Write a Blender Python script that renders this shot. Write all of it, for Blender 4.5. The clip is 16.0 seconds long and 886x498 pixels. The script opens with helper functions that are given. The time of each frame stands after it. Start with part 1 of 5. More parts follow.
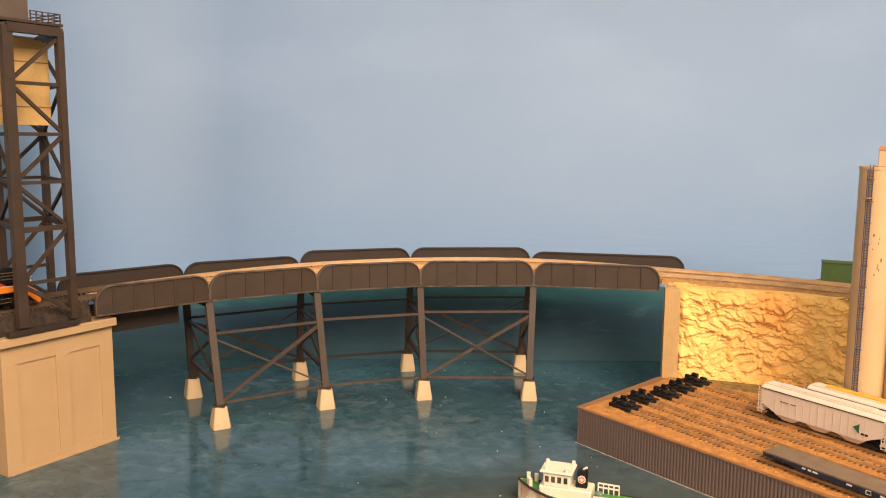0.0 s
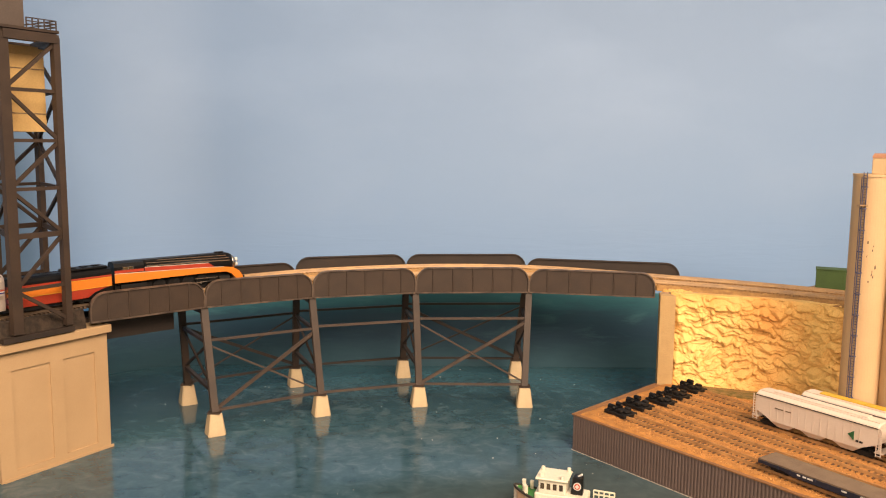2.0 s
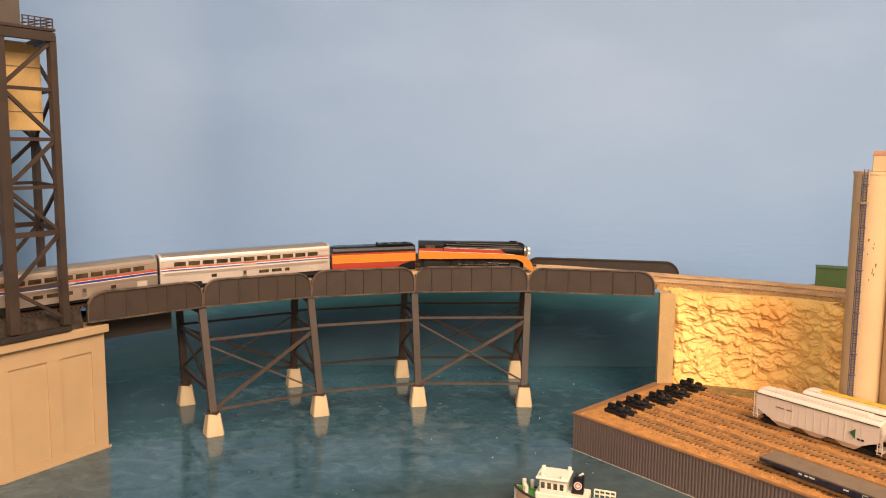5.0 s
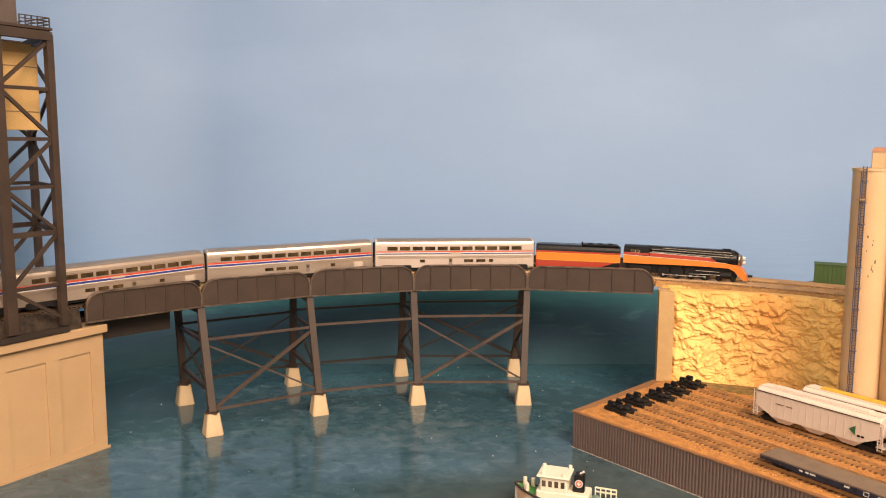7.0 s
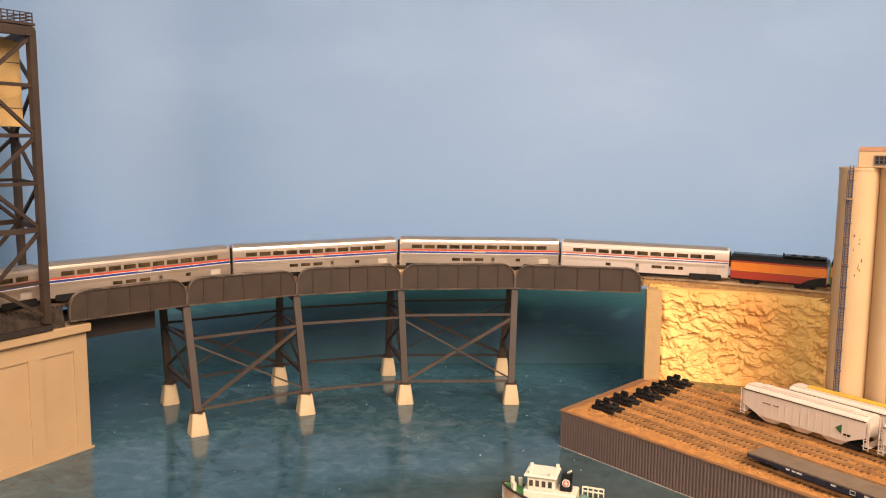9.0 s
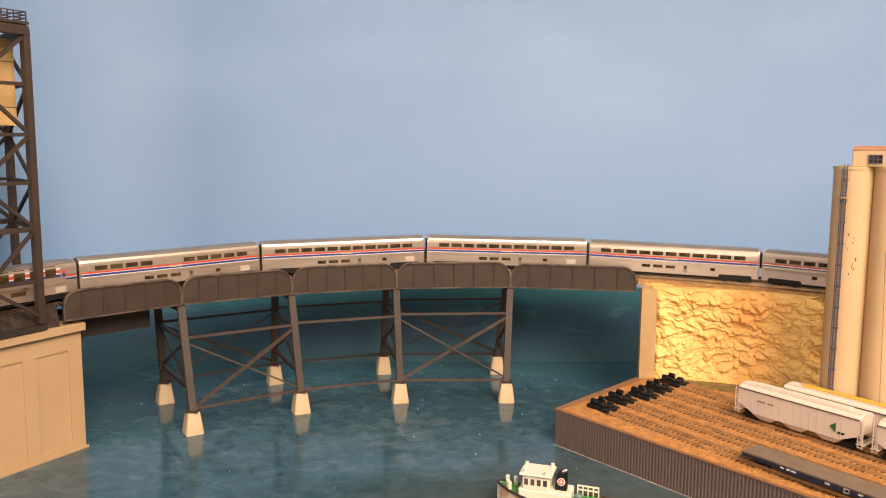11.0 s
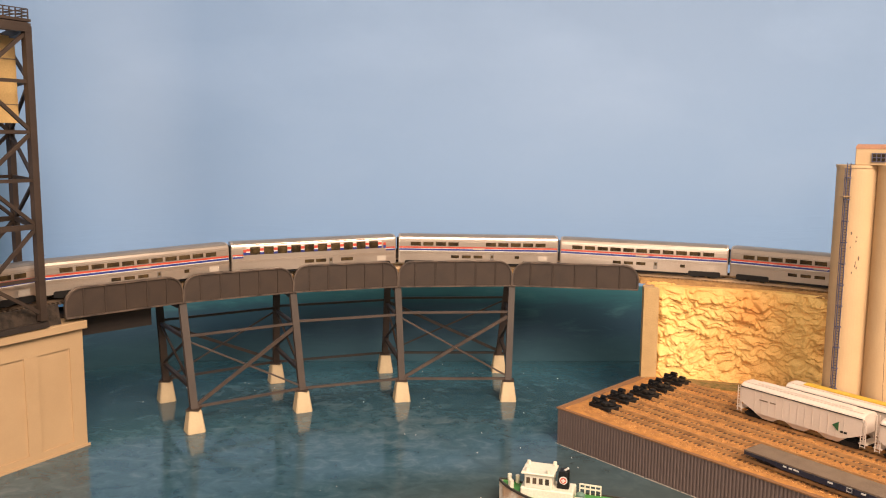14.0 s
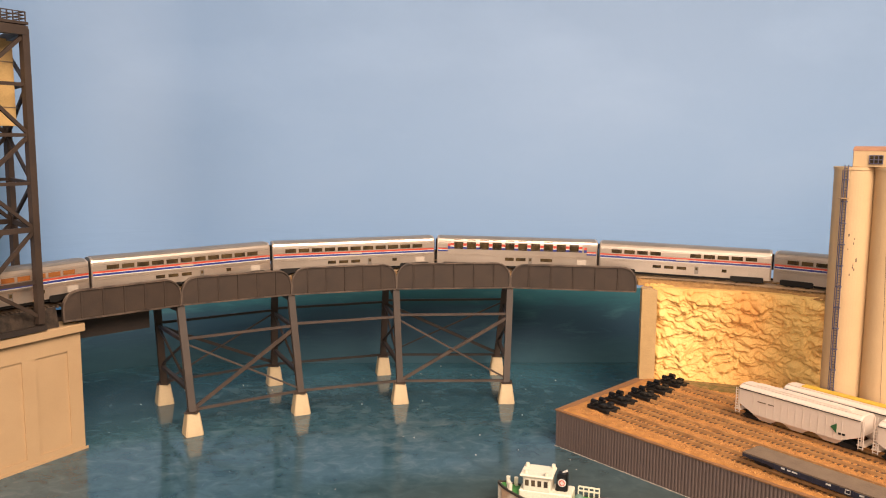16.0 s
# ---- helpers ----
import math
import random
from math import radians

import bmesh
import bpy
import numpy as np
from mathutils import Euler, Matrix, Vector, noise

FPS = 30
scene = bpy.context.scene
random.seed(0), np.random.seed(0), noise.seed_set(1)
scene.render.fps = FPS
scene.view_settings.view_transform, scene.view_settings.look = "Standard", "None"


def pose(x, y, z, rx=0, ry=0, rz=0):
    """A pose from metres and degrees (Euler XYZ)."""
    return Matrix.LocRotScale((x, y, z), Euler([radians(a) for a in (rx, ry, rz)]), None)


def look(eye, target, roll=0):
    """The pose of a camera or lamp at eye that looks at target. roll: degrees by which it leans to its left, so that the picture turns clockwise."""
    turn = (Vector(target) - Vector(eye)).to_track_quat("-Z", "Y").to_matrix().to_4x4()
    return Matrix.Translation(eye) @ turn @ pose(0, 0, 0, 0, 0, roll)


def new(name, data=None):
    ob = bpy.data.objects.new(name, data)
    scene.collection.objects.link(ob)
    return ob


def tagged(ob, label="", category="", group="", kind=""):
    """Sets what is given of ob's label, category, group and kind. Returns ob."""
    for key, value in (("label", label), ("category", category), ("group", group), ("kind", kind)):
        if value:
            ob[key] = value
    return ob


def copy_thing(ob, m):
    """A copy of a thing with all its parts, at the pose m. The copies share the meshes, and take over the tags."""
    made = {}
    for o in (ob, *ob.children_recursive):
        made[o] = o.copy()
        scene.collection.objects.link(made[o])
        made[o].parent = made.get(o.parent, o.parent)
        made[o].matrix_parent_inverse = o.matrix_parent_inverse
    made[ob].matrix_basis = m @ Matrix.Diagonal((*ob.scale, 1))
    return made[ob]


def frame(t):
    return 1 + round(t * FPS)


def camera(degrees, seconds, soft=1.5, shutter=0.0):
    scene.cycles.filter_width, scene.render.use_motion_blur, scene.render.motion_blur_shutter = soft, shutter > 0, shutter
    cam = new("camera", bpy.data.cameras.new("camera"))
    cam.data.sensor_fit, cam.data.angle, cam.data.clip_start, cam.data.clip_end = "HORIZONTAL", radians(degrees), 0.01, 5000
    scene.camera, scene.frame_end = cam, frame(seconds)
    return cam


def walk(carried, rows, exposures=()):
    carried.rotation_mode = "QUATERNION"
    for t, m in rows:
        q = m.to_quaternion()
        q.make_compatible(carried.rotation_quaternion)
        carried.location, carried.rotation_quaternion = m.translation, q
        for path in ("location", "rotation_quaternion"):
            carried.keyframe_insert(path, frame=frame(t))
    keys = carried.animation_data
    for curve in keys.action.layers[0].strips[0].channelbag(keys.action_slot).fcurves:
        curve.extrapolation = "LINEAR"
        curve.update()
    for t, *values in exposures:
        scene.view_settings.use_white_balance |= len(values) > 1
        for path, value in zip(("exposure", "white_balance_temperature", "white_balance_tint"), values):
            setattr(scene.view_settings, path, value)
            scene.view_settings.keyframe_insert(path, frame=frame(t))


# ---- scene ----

cam = camera(56.68, 16.0, 1.1)
PATH = [
    (0, (0.0196, -0.7830, 0.2526), (0.0180, 0.2082, 0.1206), 0.43),
    (0.5, (0.0194, -0.7823, 0.2526), (0.0192, 0.2089, 0.1204), 0.50),
    (1, (0.0195, -0.7827, 0.2523), (0.0223, 0.2089, 0.1233), 0.57),
    (1.5, (0.0192, -0.7833, 0.2524), (0.0244, 0.2087, 0.1266), 0.56),
    (2, (0.0196, -0.7835, 0.2532), (0.0233, 0.2087, 0.1286), 0.51),
    (2.5, (0.0190, -0.7838, 0.2537), (0.0217, 0.2086, 0.1303), 0.42),
    (3, (0.0192, -0.7837, 0.2528), (0.0212, 0.2088, 0.1307), 0.45),
    (3.5, (0.0189, -0.7832, 0.2527), (0.0229, 0.2092, 0.1297), 0.52),
    (4, (0.0185, -0.7822, 0.2518), (0.0248, 0.2102, 0.1287), 0.57),
    (6.5, (0.0169, -0.7796, 0.2514), (0.0249, 0.2124, 0.1252), 0.14),
    (7, (0.0158, -0.7795, 0.2514), (0.0271, 0.2124, 0.1252), 0.21),
    (7.5, (0.0165, -0.7787, 0.2507), (0.0303, 0.2132, 0.1242), 0.28),
    (8, (0.0155, -0.7781, 0.2497), (0.0346, 0.2137, 0.1235), 0.34),
    (8.5, (0.0159, -0.7772, 0.2508), (0.0387, 0.2144, 0.1232), 0.30),
    (9, (0.0168, -0.7765, 0.2503), (0.0420, 0.2151, 0.1235), 0.39),
    (11.5, (0.0171, -0.7765, 0.2508), (0.0487, 0.2146, 0.1219), 0.42),
    (12, (0.0164, -0.7762, 0.2495), (0.0483, 0.2150, 0.1206), 0.54),
    (12.5, (0.0157, -0.7756, 0.2490), (0.0478, 0.2154, 0.1186), 0.58),
    (13, (0.0156, -0.7753, 0.2492), (0.0470, 0.2155, 0.1179), 0.50),
    (13.5, (0.0159, -0.7753, 0.2498), (0.0461, 0.2157, 0.1189), 0.41),
    (14, (0.0163, -0.7756, 0.2497), (0.0457, 0.2155, 0.1203), 0.46),
    (14.5, (0.0157, -0.7755, 0.2495), (0.0468, 0.2156, 0.1204), 0.53),
    (15, (0.0156, -0.7750, 0.2491), (0.0489, 0.2161, 0.1203), 0.58),
    (15.5, (0.0156, -0.7747, 0.2501), (0.0491, 0.2163, 0.1211), 0.49),
    (16, (0.0159, -0.7755, 0.2508), (0.0481, 0.2157, 0.1226), 0.40),
]

EXPOSURES = [(0, -0.02, 6500, 18), (4, -0.02, 6320, 18), (7, -0.02, 6260, 20), (9, -0.02, 6080, 19), (16, -0.02, 5980, 18)]
walk(cam, [(t, look(eye, target, roll)) for t, eye, target, roll in PATH], EXPOSURES)

# ---------- light ----------
world = bpy.data.worlds.new("room_air")
scene.world = world
world.use_nodes = True
world.node_tree.nodes["Background"].inputs[0].default_value = (1.0, 0.86, 0.7, 1)
world.node_tree.nodes["Background"].inputs[1].default_value = 0.085


def area_lamp(name, eye, target, size, watts, colour):
    data = bpy.data.lights.new(name, "AREA")
    data.shape, data.size, data.energy, data.color = "DISK", size, watts, colour
    ob = new(name, data)
    ob.matrix_world = look(eye, target)
    return ob


area_lamp("ceiling_lamp_light", (0.66, -1.55, 1.36), (0.05, 0.0, 0.1), 1.2, 88, (1.0, 0.80, 0.56))
# low fill behind the camera, added to light under the bridge; no lamp known there
area_lamp("low_fill_light", (-0.85, -2.35, 0.80), (0.0, 0.1, 0.1), 1.2, 31, (1.0, 0.80, 0.56))


# ---------- materials ----------
def material(name, colour, rough=0.6, metal=0.0, second=None, scale=120, bump=0.0, fine=900, coat=0.0, spread=0.25, stretch=(1, 1, 1), speckle=0.35):
    """Two scales of variation: broad stains from colour to second, and a fine grain with relief."""
    m = bpy.data.materials.new(name)
    m.use_nodes = True
    nt = m.node_tree
    n, ln = nt.nodes, nt.links
    b = n["Principled BSDF"]
    b.inputs["Roughness"].default_value, b.inputs["Metallic"].default_value = rough, metal
    b.inputs["Coat Weight"].default_value = coat
    tc = n.new("ShaderNodeTexCoord")
    mp = n.new("ShaderNodeMapping")
    mp.inputs["Scale"].default_value = stretch
    ln.new(tc.outputs["Object"], mp.inputs[0])
    broad, grain = n.new("ShaderNodeTexNoise"), n.new("ShaderNodeTexNoise")
    broad.inputs["Scale"].default_value, broad.inputs["Detail"].default_value = scale, 5
    grain.inputs["Scale"].default_value, grain.inputs["Detail"].default_value = fine, 3
    ln.new(mp.outputs[0], broad.inputs[0])
    ln.new(mp.outputs[0], grain.inputs[0])
    second = second or tuple(c * 0.72 for c in colour)
    ramp = n.new("ShaderNodeMapRange")
    ramp.inputs[1].default_value, ramp.inputs[2].default_value = 0.5 - spread, 0.5 + spread
    ln.new(broad.outputs[0], ramp.inputs[0])
    mix = n.new("ShaderNodeMix")
    mix.data_type = "RGBA"
    mix.inputs[6].default_value, mix.inputs[7].default_value = (*colour, 1), (*second, 1)
    ln.new(ramp.outputs[0], mix.inputs[0])
    mul = n.new("ShaderNodeMix")
    mul.data_type, mul.blend_type = "RGBA", "MULTIPLY"
    mul.inputs[0].default_value = speckle
    ln.new(mix.outputs[2], mul.inputs[6])
    ln.new(grain.outputs[0], mul.inputs[7])
    ln.new(mul.outputs[2], b.inputs["Base Color"])
    if bump:
        bp = n.new("ShaderNodeBump")
        bp.inputs["Strength"].default_value, bp.inputs["Distance"].default_value = bump, 0.001
        ln.new(grain.outputs[0], bp.inputs["Height"])
        ln.new(bp.outputs[0], b.inputs["Normal"])
    return m


STEEL = material("brown_painted_steel", (0.053, 0.031, 0.019), 0.6, 0, (0.031, 0.018, 0.0115), 60, 0.15)
BRACE = material("lighter_steel_bar", (0.092, 0.062, 0.046), 0.5, 0, (0.050, 0.034, 0.027), 60, 0.15)
STEEL_DARK = material("darker_brown_steel", (0.033, 0.020, 0.013), 0.65, 0, (0.019, 0.012, 0.009), 60, 0.15)
TAN = material("tan_painted_plaster", (0.455, 0.302, 0.160), 0.7, 0, (0.39, 0.252, 0.130), 25, 0.1, speckle=0.10)
FOOTING = material("cream_concrete", (0.60, 0.45, 0.27), 0.8, 0, (0.5, 0.37, 0.22), 90, 0.2, speckle=0.2)
COUNTERWEIGHT = material("yellow_ochre_board", (0.62, 0.40, 0.15), 0.7, 0, (0.55, 0.34, 0.12), 60, 0.1)
RAIL = material("tan_painted_rail", (0.52, 0.32, 0.14), 0.45, 0.3, (0.3, 0.2, 0.12), 80)
EDGE = material("worn_steel_edge", (0.135, 0.092, 0.066), 0.5, 0, (0.045, 0.031, 0.024), 90, spread=0.12)
RAIL_DARK = material("dark_brown_rail", (0.13, 0.085, 0.05), 0.5, 0.4, (0.08, 0.05, 0.03), 80)
TIE = material("brown_tie", (0.46, 0.26, 0.10), 0.8, 0, (0.30, 0.17, 0.07), 150, 0.2)
TIE_DARK = material("dark_tie", (0.10, 0.06, 0.035), 0.8, 0, (0.06, 0.04, 0.025), 150, 0.2)
DECK = material("tan_bridge_deck", (0.60, 0.35, 0.13), 0.8, 0, (0.47, 0.26, 0.09), 150, 0.25)
SIDING_RAIL = material("dusty_siding_rail", (0.58, 0.30, 0.10), 0.7, 0.1, (0.26, 0.125, 0.045), 160)
ROADBED = material("gritty_roadbed", (0.56, 0.31, 0.10), 0.9, 0, (0.27, 0.135, 0.045), 170, 1.0, 1400)
YARD_TIE = material("dirty_tie", (0.075, 0.036, 0.016), 0.9, 0, (0.17, 0.078, 0.026), 120, 0.2)
BALLAST_DARK = material("dark_ballast", (0.062, 0.040, 0.026), 0.95, 0, (0.022, 0.015, 0.010), 240, 1.0, 1500, spread=0.15)
DIRT = material("orange_dirt", (0.66, 0.295, 0.068), 0.95, 0, (0.36, 0.150, 0.034), 130, 1.0, 1500)
GRAIN = material("dirt_grain", (0.24, 0.100, 0.026), 0.95, 0, (0.74, 0.37, 0.11), 900, spread=0.12)
QUAY_TOP = material("brown_quay_edge", (0.31, 0.145, 0.055), 0.9, 0, (0.23, 0.105, 0.04), 60, 0.5, 1500)
CONCRETE = material("tan_rough_plaster", (0.50, 0.33, 0.18), 0.85, 0, (0.38, 0.24, 0.12), 60, 0.6, 1200)
SHEET = material("brown_sheet_piling", (0.150, 0.104, 0.090), 0.6, 0, (0.108, 0.073, 0.062), 40, 0.1)
PILASTER = material("tan_cliff_end", (0.60, 0.40, 0.18), 0.8, 0, (0.46, 0.29, 0.12), 60, 0.5, 1200)
HULL_WHITE = material("white_hull_paint", (0.72, 0.66, 0.56), 0.45, 0, (0.42, 0.27, 0.17), 160, spread=0.12)
TEAL = material("pale_teal_plastic", (0.16, 0.26, 0.20), 0.45)
HULL_DARK = material("dark_hull_rim", (0.045, 0.036, 0.03), 0.5)
ROCK = material("yellow_plaster_rock", (0.93, 0.62, 0.20), 0.7, 0, (0.80, 0.37, 0.085), 15, 0.5, 900, spread=0.13)
TURF = material("olive_turf", (0.17, 0.13, 0.03), 0.95, 0, (0.34, 0.20, 0.06), 140, 1.0, 1500, spread=0.1)
SILO = material("tan_silo_concrete", (0.55, 0.375, 0.20), 0.65, 0, (0.50, 0.335, 0.175), 30, 0.1, speckle=0.10)
SILO_ROOF = material("red_silo_roof", (0.45, 0.22, 0.12), 0.8)
LADDER = material("blue_ladder_plastic", (0.10, 0.095, 0.16), 0.5)
GREY_BOX = material("brown_grey_sheet", (0.10, 0.075, 0.062), 0.6, 0, (0.08, 0.06, 0.05), 60)
SILVER = material("silver_carbody", (0.56, 0.465, 0.39), 0.33, 0.66, (0.45, 0.365, 0.295), 35, speckle=0.15)
SILVER_PALE = material("pale_silver_carbody", (0.60, 0.505, 0.44), 0.38, 0.35, (0.53, 0.44, 0.375), 35, speckle=0.15)
PANEL = material("pale_panel_paint", (0.58, 0.48, 0.39), 0.5)
SILVER_ROOF = material("silver_roof", (0.31, 0.27, 0.235), 0.42, 0.55, (0.24, 0.21, 0.18), 40, speckle=0.15)
WHITE = material("white_paint", (0.80, 0.76, 0.70), 0.5)
CREAM = material("cream_plastic", (0.80, 0.74, 0.60), 0.45, 0, (0.74, 0.67, 0.52), 80)
RED = material("red_stripe", (0.62, 0.08, 0.04), 0.4)
BLUE = material("blue_stripe", (0.03, 0.045, 0.25), 0.4)
ORANGE = material("orange_paint", (0.78, 0.23, 0.02), 0.32, 0, (0.72, 0.2, 0.018), 60, coat=0.3)
DEEP_RED = material("deep_red_paint", (0.42, 0.045, 0.018), 0.35, 0, (0.36, 0.035, 0.015), 60, coat=0.3)
BLACK = material("black_paint", (0.005, 0.005, 0.006), 0.36, 0, (0.009, 0.009, 0.010), 60)
BLACK.node_tree.nodes["Principled BSDF"].inputs["Specular IOR Level"].default_value = 0.22
UNDER = material("dark_running_gear", (0.013, 0.011, 0.010), 0.6)
UNDER.node_tree.nodes["Principled BSDF"].inputs["Specular IOR Level"].default_value = 0.25
CHROME = material("bright_metal", (0.62, 0.58, 0.52), 0.25, 0.95)
GLASS = material("tinted_window", (0.028, 0.019, 0.010), 0.12, 0, (0.085, 0.055, 0.024), 140, spread=0.1)
# orange reflection on the rear car's panes, put into the base colour
REFLECTION_GLASS = material("amber_reflection_window", (0.35, 0.12, 0.03), 0.2)
HOPPER_WHITE = material("white_hopper_paint", (0.66, 0.55, 0.46), 0.5, 0, (0.60, 0.49, 0.40), 60, speckle=0.12)
YELLOW = material("yellow_paint", (0.75, 0.46, 0.04), 0.5)
GREEN = material("green_paint", (0.03, 0.14, 0.05), 0.5)
BOAT_GREEN = material("green_boat_deck", (0.07, 0.30, 0.05), 0.5)
SHED_GREEN = material("dark_green_shed", (0.05, 0.10, 0.02), 0.7, 0, (0.035, 0.075, 0.015), 90)
NAVY = material("navy_car_side", (0.025, 0.025, 0.045), 0.45)
FLAT_DECK = material("brown_flatcar_deck", (0.20, 0.14, 0.09), 0.85, 0, (0.15, 0.10, 0.065), 100, 0.3)
WOOD = material("bench_wood", (0.30, 0.19, 0.10), 0.7, 0, (0.24, 0.15, 0.08), 20, stretch=(1, 8, 8))
PLASTER = material("room_plaster", (0.80, 0.76, 0.69), 0.9, 0, (0.76, 0.71, 0.64), 4, 0.2, 60)
CARPET = material("floor_carpet", (0.22, 0.19, 0.16), 0.95, 0, (0.18, 0.155, 0.13), 8, 0.5, 200)


def painted_backdrop():
    """Sky that pales towards a soft horizon, with thin cloud strokes; a dark sea band below."""
    m = bpy.data.materials.new("painted_backdrop")
    m.use_nodes = True
    n, ln = m.node_tree.nodes, m.node_tree.links
    b = n["Principled BSDF"]
    b.inputs["Roughness"].default_value = 0.62
    tc, sep = n.new("ShaderNodeTexCoord"), n.new("ShaderNodeSeparateXYZ")
    ln.new(tc.outputs["Object"], sep.inputs[0])
    sky = n.new("ShaderNodeValToRGB")
    grade = n.new("ShaderNodeMapRange")
    grade.inputs[1].default_value, grade.inputs[2].default_value = 0.08, 0.50
    ln.new(sep.outputs[2], grade.inputs[0])
    ln.new(grade.outputs[0], sky.inputs[0])
    e = sky.color_ramp.elements
    e[0].position, e[0].color = 0.0, (0.151, 0.260, 0.452, 1)
    e[1].position, e[1].color = 1.0, (0.119, 0.189, 0.314, 1)
    mid = e.new(0.35)
    mid.color = (0.143, 0.238, 0.402, 1)
    # broad, long brush strokes
    mp = n.new("ShaderNodeMapping")
    mp.inputs["Scale"].default_value = (2.0, 2.0, 4.5)
    ln.new(tc.outputs["Object"], mp.inputs[0])
    stroke = n.new("ShaderNodeTexNoise")
    stroke.inputs["Scale"].default_value, stroke.inputs["Detail"].default_value = 2.2, 5
    ln.new(mp.outputs[0], stroke.inputs[0])
    pale = n.new("ShaderNodeMix")
    pale.data_type = "RGBA"
    pale.inputs[7].default_value = (0.170, 0.262, 0.422, 1)
    rng = n.new("ShaderNodeMapRange")
    rng.inputs[1].default_value, rng.inputs[2].default_value, rng.inputs[4].default_value = 0.45, 0.8, 0.8
    ln.new(stroke.outputs[0], rng.inputs[0])
    ln.new(rng.outputs[0], pale.inputs[0])
    ln.new(sky.outputs[0], pale.inputs[6])
    # shade of the backdrop's rounded western end, painted in as a darker blue
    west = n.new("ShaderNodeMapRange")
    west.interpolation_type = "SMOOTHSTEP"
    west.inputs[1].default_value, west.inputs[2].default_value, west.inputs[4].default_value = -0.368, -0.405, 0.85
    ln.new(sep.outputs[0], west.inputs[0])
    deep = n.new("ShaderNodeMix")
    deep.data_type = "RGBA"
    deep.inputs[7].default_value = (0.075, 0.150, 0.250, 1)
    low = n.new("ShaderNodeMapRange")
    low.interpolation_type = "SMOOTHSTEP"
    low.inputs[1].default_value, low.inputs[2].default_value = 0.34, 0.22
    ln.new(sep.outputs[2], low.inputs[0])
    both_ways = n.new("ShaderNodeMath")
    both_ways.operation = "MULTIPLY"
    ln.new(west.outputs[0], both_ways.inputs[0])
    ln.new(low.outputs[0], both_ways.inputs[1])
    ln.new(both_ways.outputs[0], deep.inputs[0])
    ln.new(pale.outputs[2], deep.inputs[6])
    # the sea: a teal band at the top, deep blue below, greener at the foot, with broken brush strokes
    mp2 = n.new("ShaderNodeMapping")
    mp2.inputs["Scale"].default_value = (5, 5, 24)
    ln.new(tc.outputs["Object"], mp2.inputs[0])
    streak = n.new("ShaderNodeTexNoise")
    streak.inputs["Scale"].default_value, streak.inputs["Detail"].default_value = 3.4, 9
    streak.inputs["Roughness"].default_value, streak.inputs["Distortion"].default_value = 0.62, 0.5
    ln.new(mp2.outputs[0], streak.inputs[0])
    depth = n.new("ShaderNodeMath")
    depth.operation = "MULTIPLY_ADD"
    depth.inputs[1].default_value, depth.inputs[2].default_value = 0.052, -0.026
    ln.new(streak.outputs[0], depth.inputs[0])
    level = n.new("ShaderNodeMath")
    level.operation = "ADD"
    ln.new(depth.outputs[0], level.inputs[0])
    ln.new(sep.outputs[2], level.inputs[1])
    band = n.new("ShaderNodeMapRange")
    band.inputs[1].default_value, band.inputs[2].default_value = 0.0, 0.09
    ln.new(level.outputs[0], band.inputs[0])
    sea = n.new("ShaderNodeValToRGB")
    ln.new(band.outputs[0], sea.inputs[0])
    e = sea.color_ramp.elements
    e[0].position, e[0].color = 0.0, (0.030, 0.092, 0.128, 1)
    e[1].position, e[1].color = 1.0, (0.010, 0.108, 0.130, 1)
    for at, shade in ((0.22, (0.021, 0.072, 0.106, 1)), (0.42, (0.011, 0.047, 0.085, 1)), (0.66, (0.009, 0.053, 0.088, 1)), (0.84, (0.009, 0.088, 0.116, 1))):
        e.new(at).color = shade
    foam = n.new("ShaderNodeMapRange")
    foam.inputs[1].default_value, foam.inputs[2].default_value, foam.inputs[4].default_value = 0.56, 0.80, 0.75
    ln.new(streak.outputs[0], foam.inputs[0])
    crest = n.new("ShaderNodeMix")
    crest.data_type = "RGBA"
    crest.inputs[7].default_value = (0.052, 0.135, 0.170, 1)
    ln.new(foam.outputs[0], crest.inputs[0])
    ln.new(sea.outputs[0], crest.inputs[6])
    # bright blue water where the shore comes round
    shore = n.new("ShaderNodeMapRange")
    shore.inputs[1].default_value, shore.inputs[2].default_value = -0.350, -0.366
    ln.new(sep.outputs[0], shore.inputs[0])
    blue_sea = n.new("ShaderNodeMix")
    blue_sea.data_type = "RGBA"
    blue_sea.inputs[7].default_value = (0.020, 0.085, 0.270, 1)
    ln.new(shore.outputs[0], blue_sea.inputs[0])
    ln.new(crest.outputs[2], blue_sea.inputs[6])
    line = n.new("ShaderNodeMapRange")
    line.inputs[1].default_value, line.inputs[2].default_value = -0.340, -0.385
    line.inputs[3].default_value, line.inputs[4].default_value = 0.0874, 0.0980
    ln.new(sep.outputs[0], line.inputs[0])
    above = n.new("ShaderNodeMath")
    above.operation = "SUBTRACT"
    ln.new(sep.outputs[2], above.inputs[0])
    ln.new(line.outputs[0], above.inputs[1])
    edge = n.new("ShaderNodeMapRange")
    edge.inputs[1].default_value, edge.inputs[2].default_value = 0.0006, -0.0006
    ln.new(above.outputs[0], edge.inputs[0])
    both = n.new("ShaderNodeMix")
    both.data_type = "RGBA"
    ln.new(edge.outputs[0], both.inputs[0])
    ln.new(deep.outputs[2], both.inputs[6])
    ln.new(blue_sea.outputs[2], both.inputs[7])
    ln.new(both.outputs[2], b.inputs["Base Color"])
    # dried brush ridges near the horizon
    mp3 = n.new("ShaderNodeMapping")
    mp3.inputs["Scale"].default_value = (5, 5, 46)
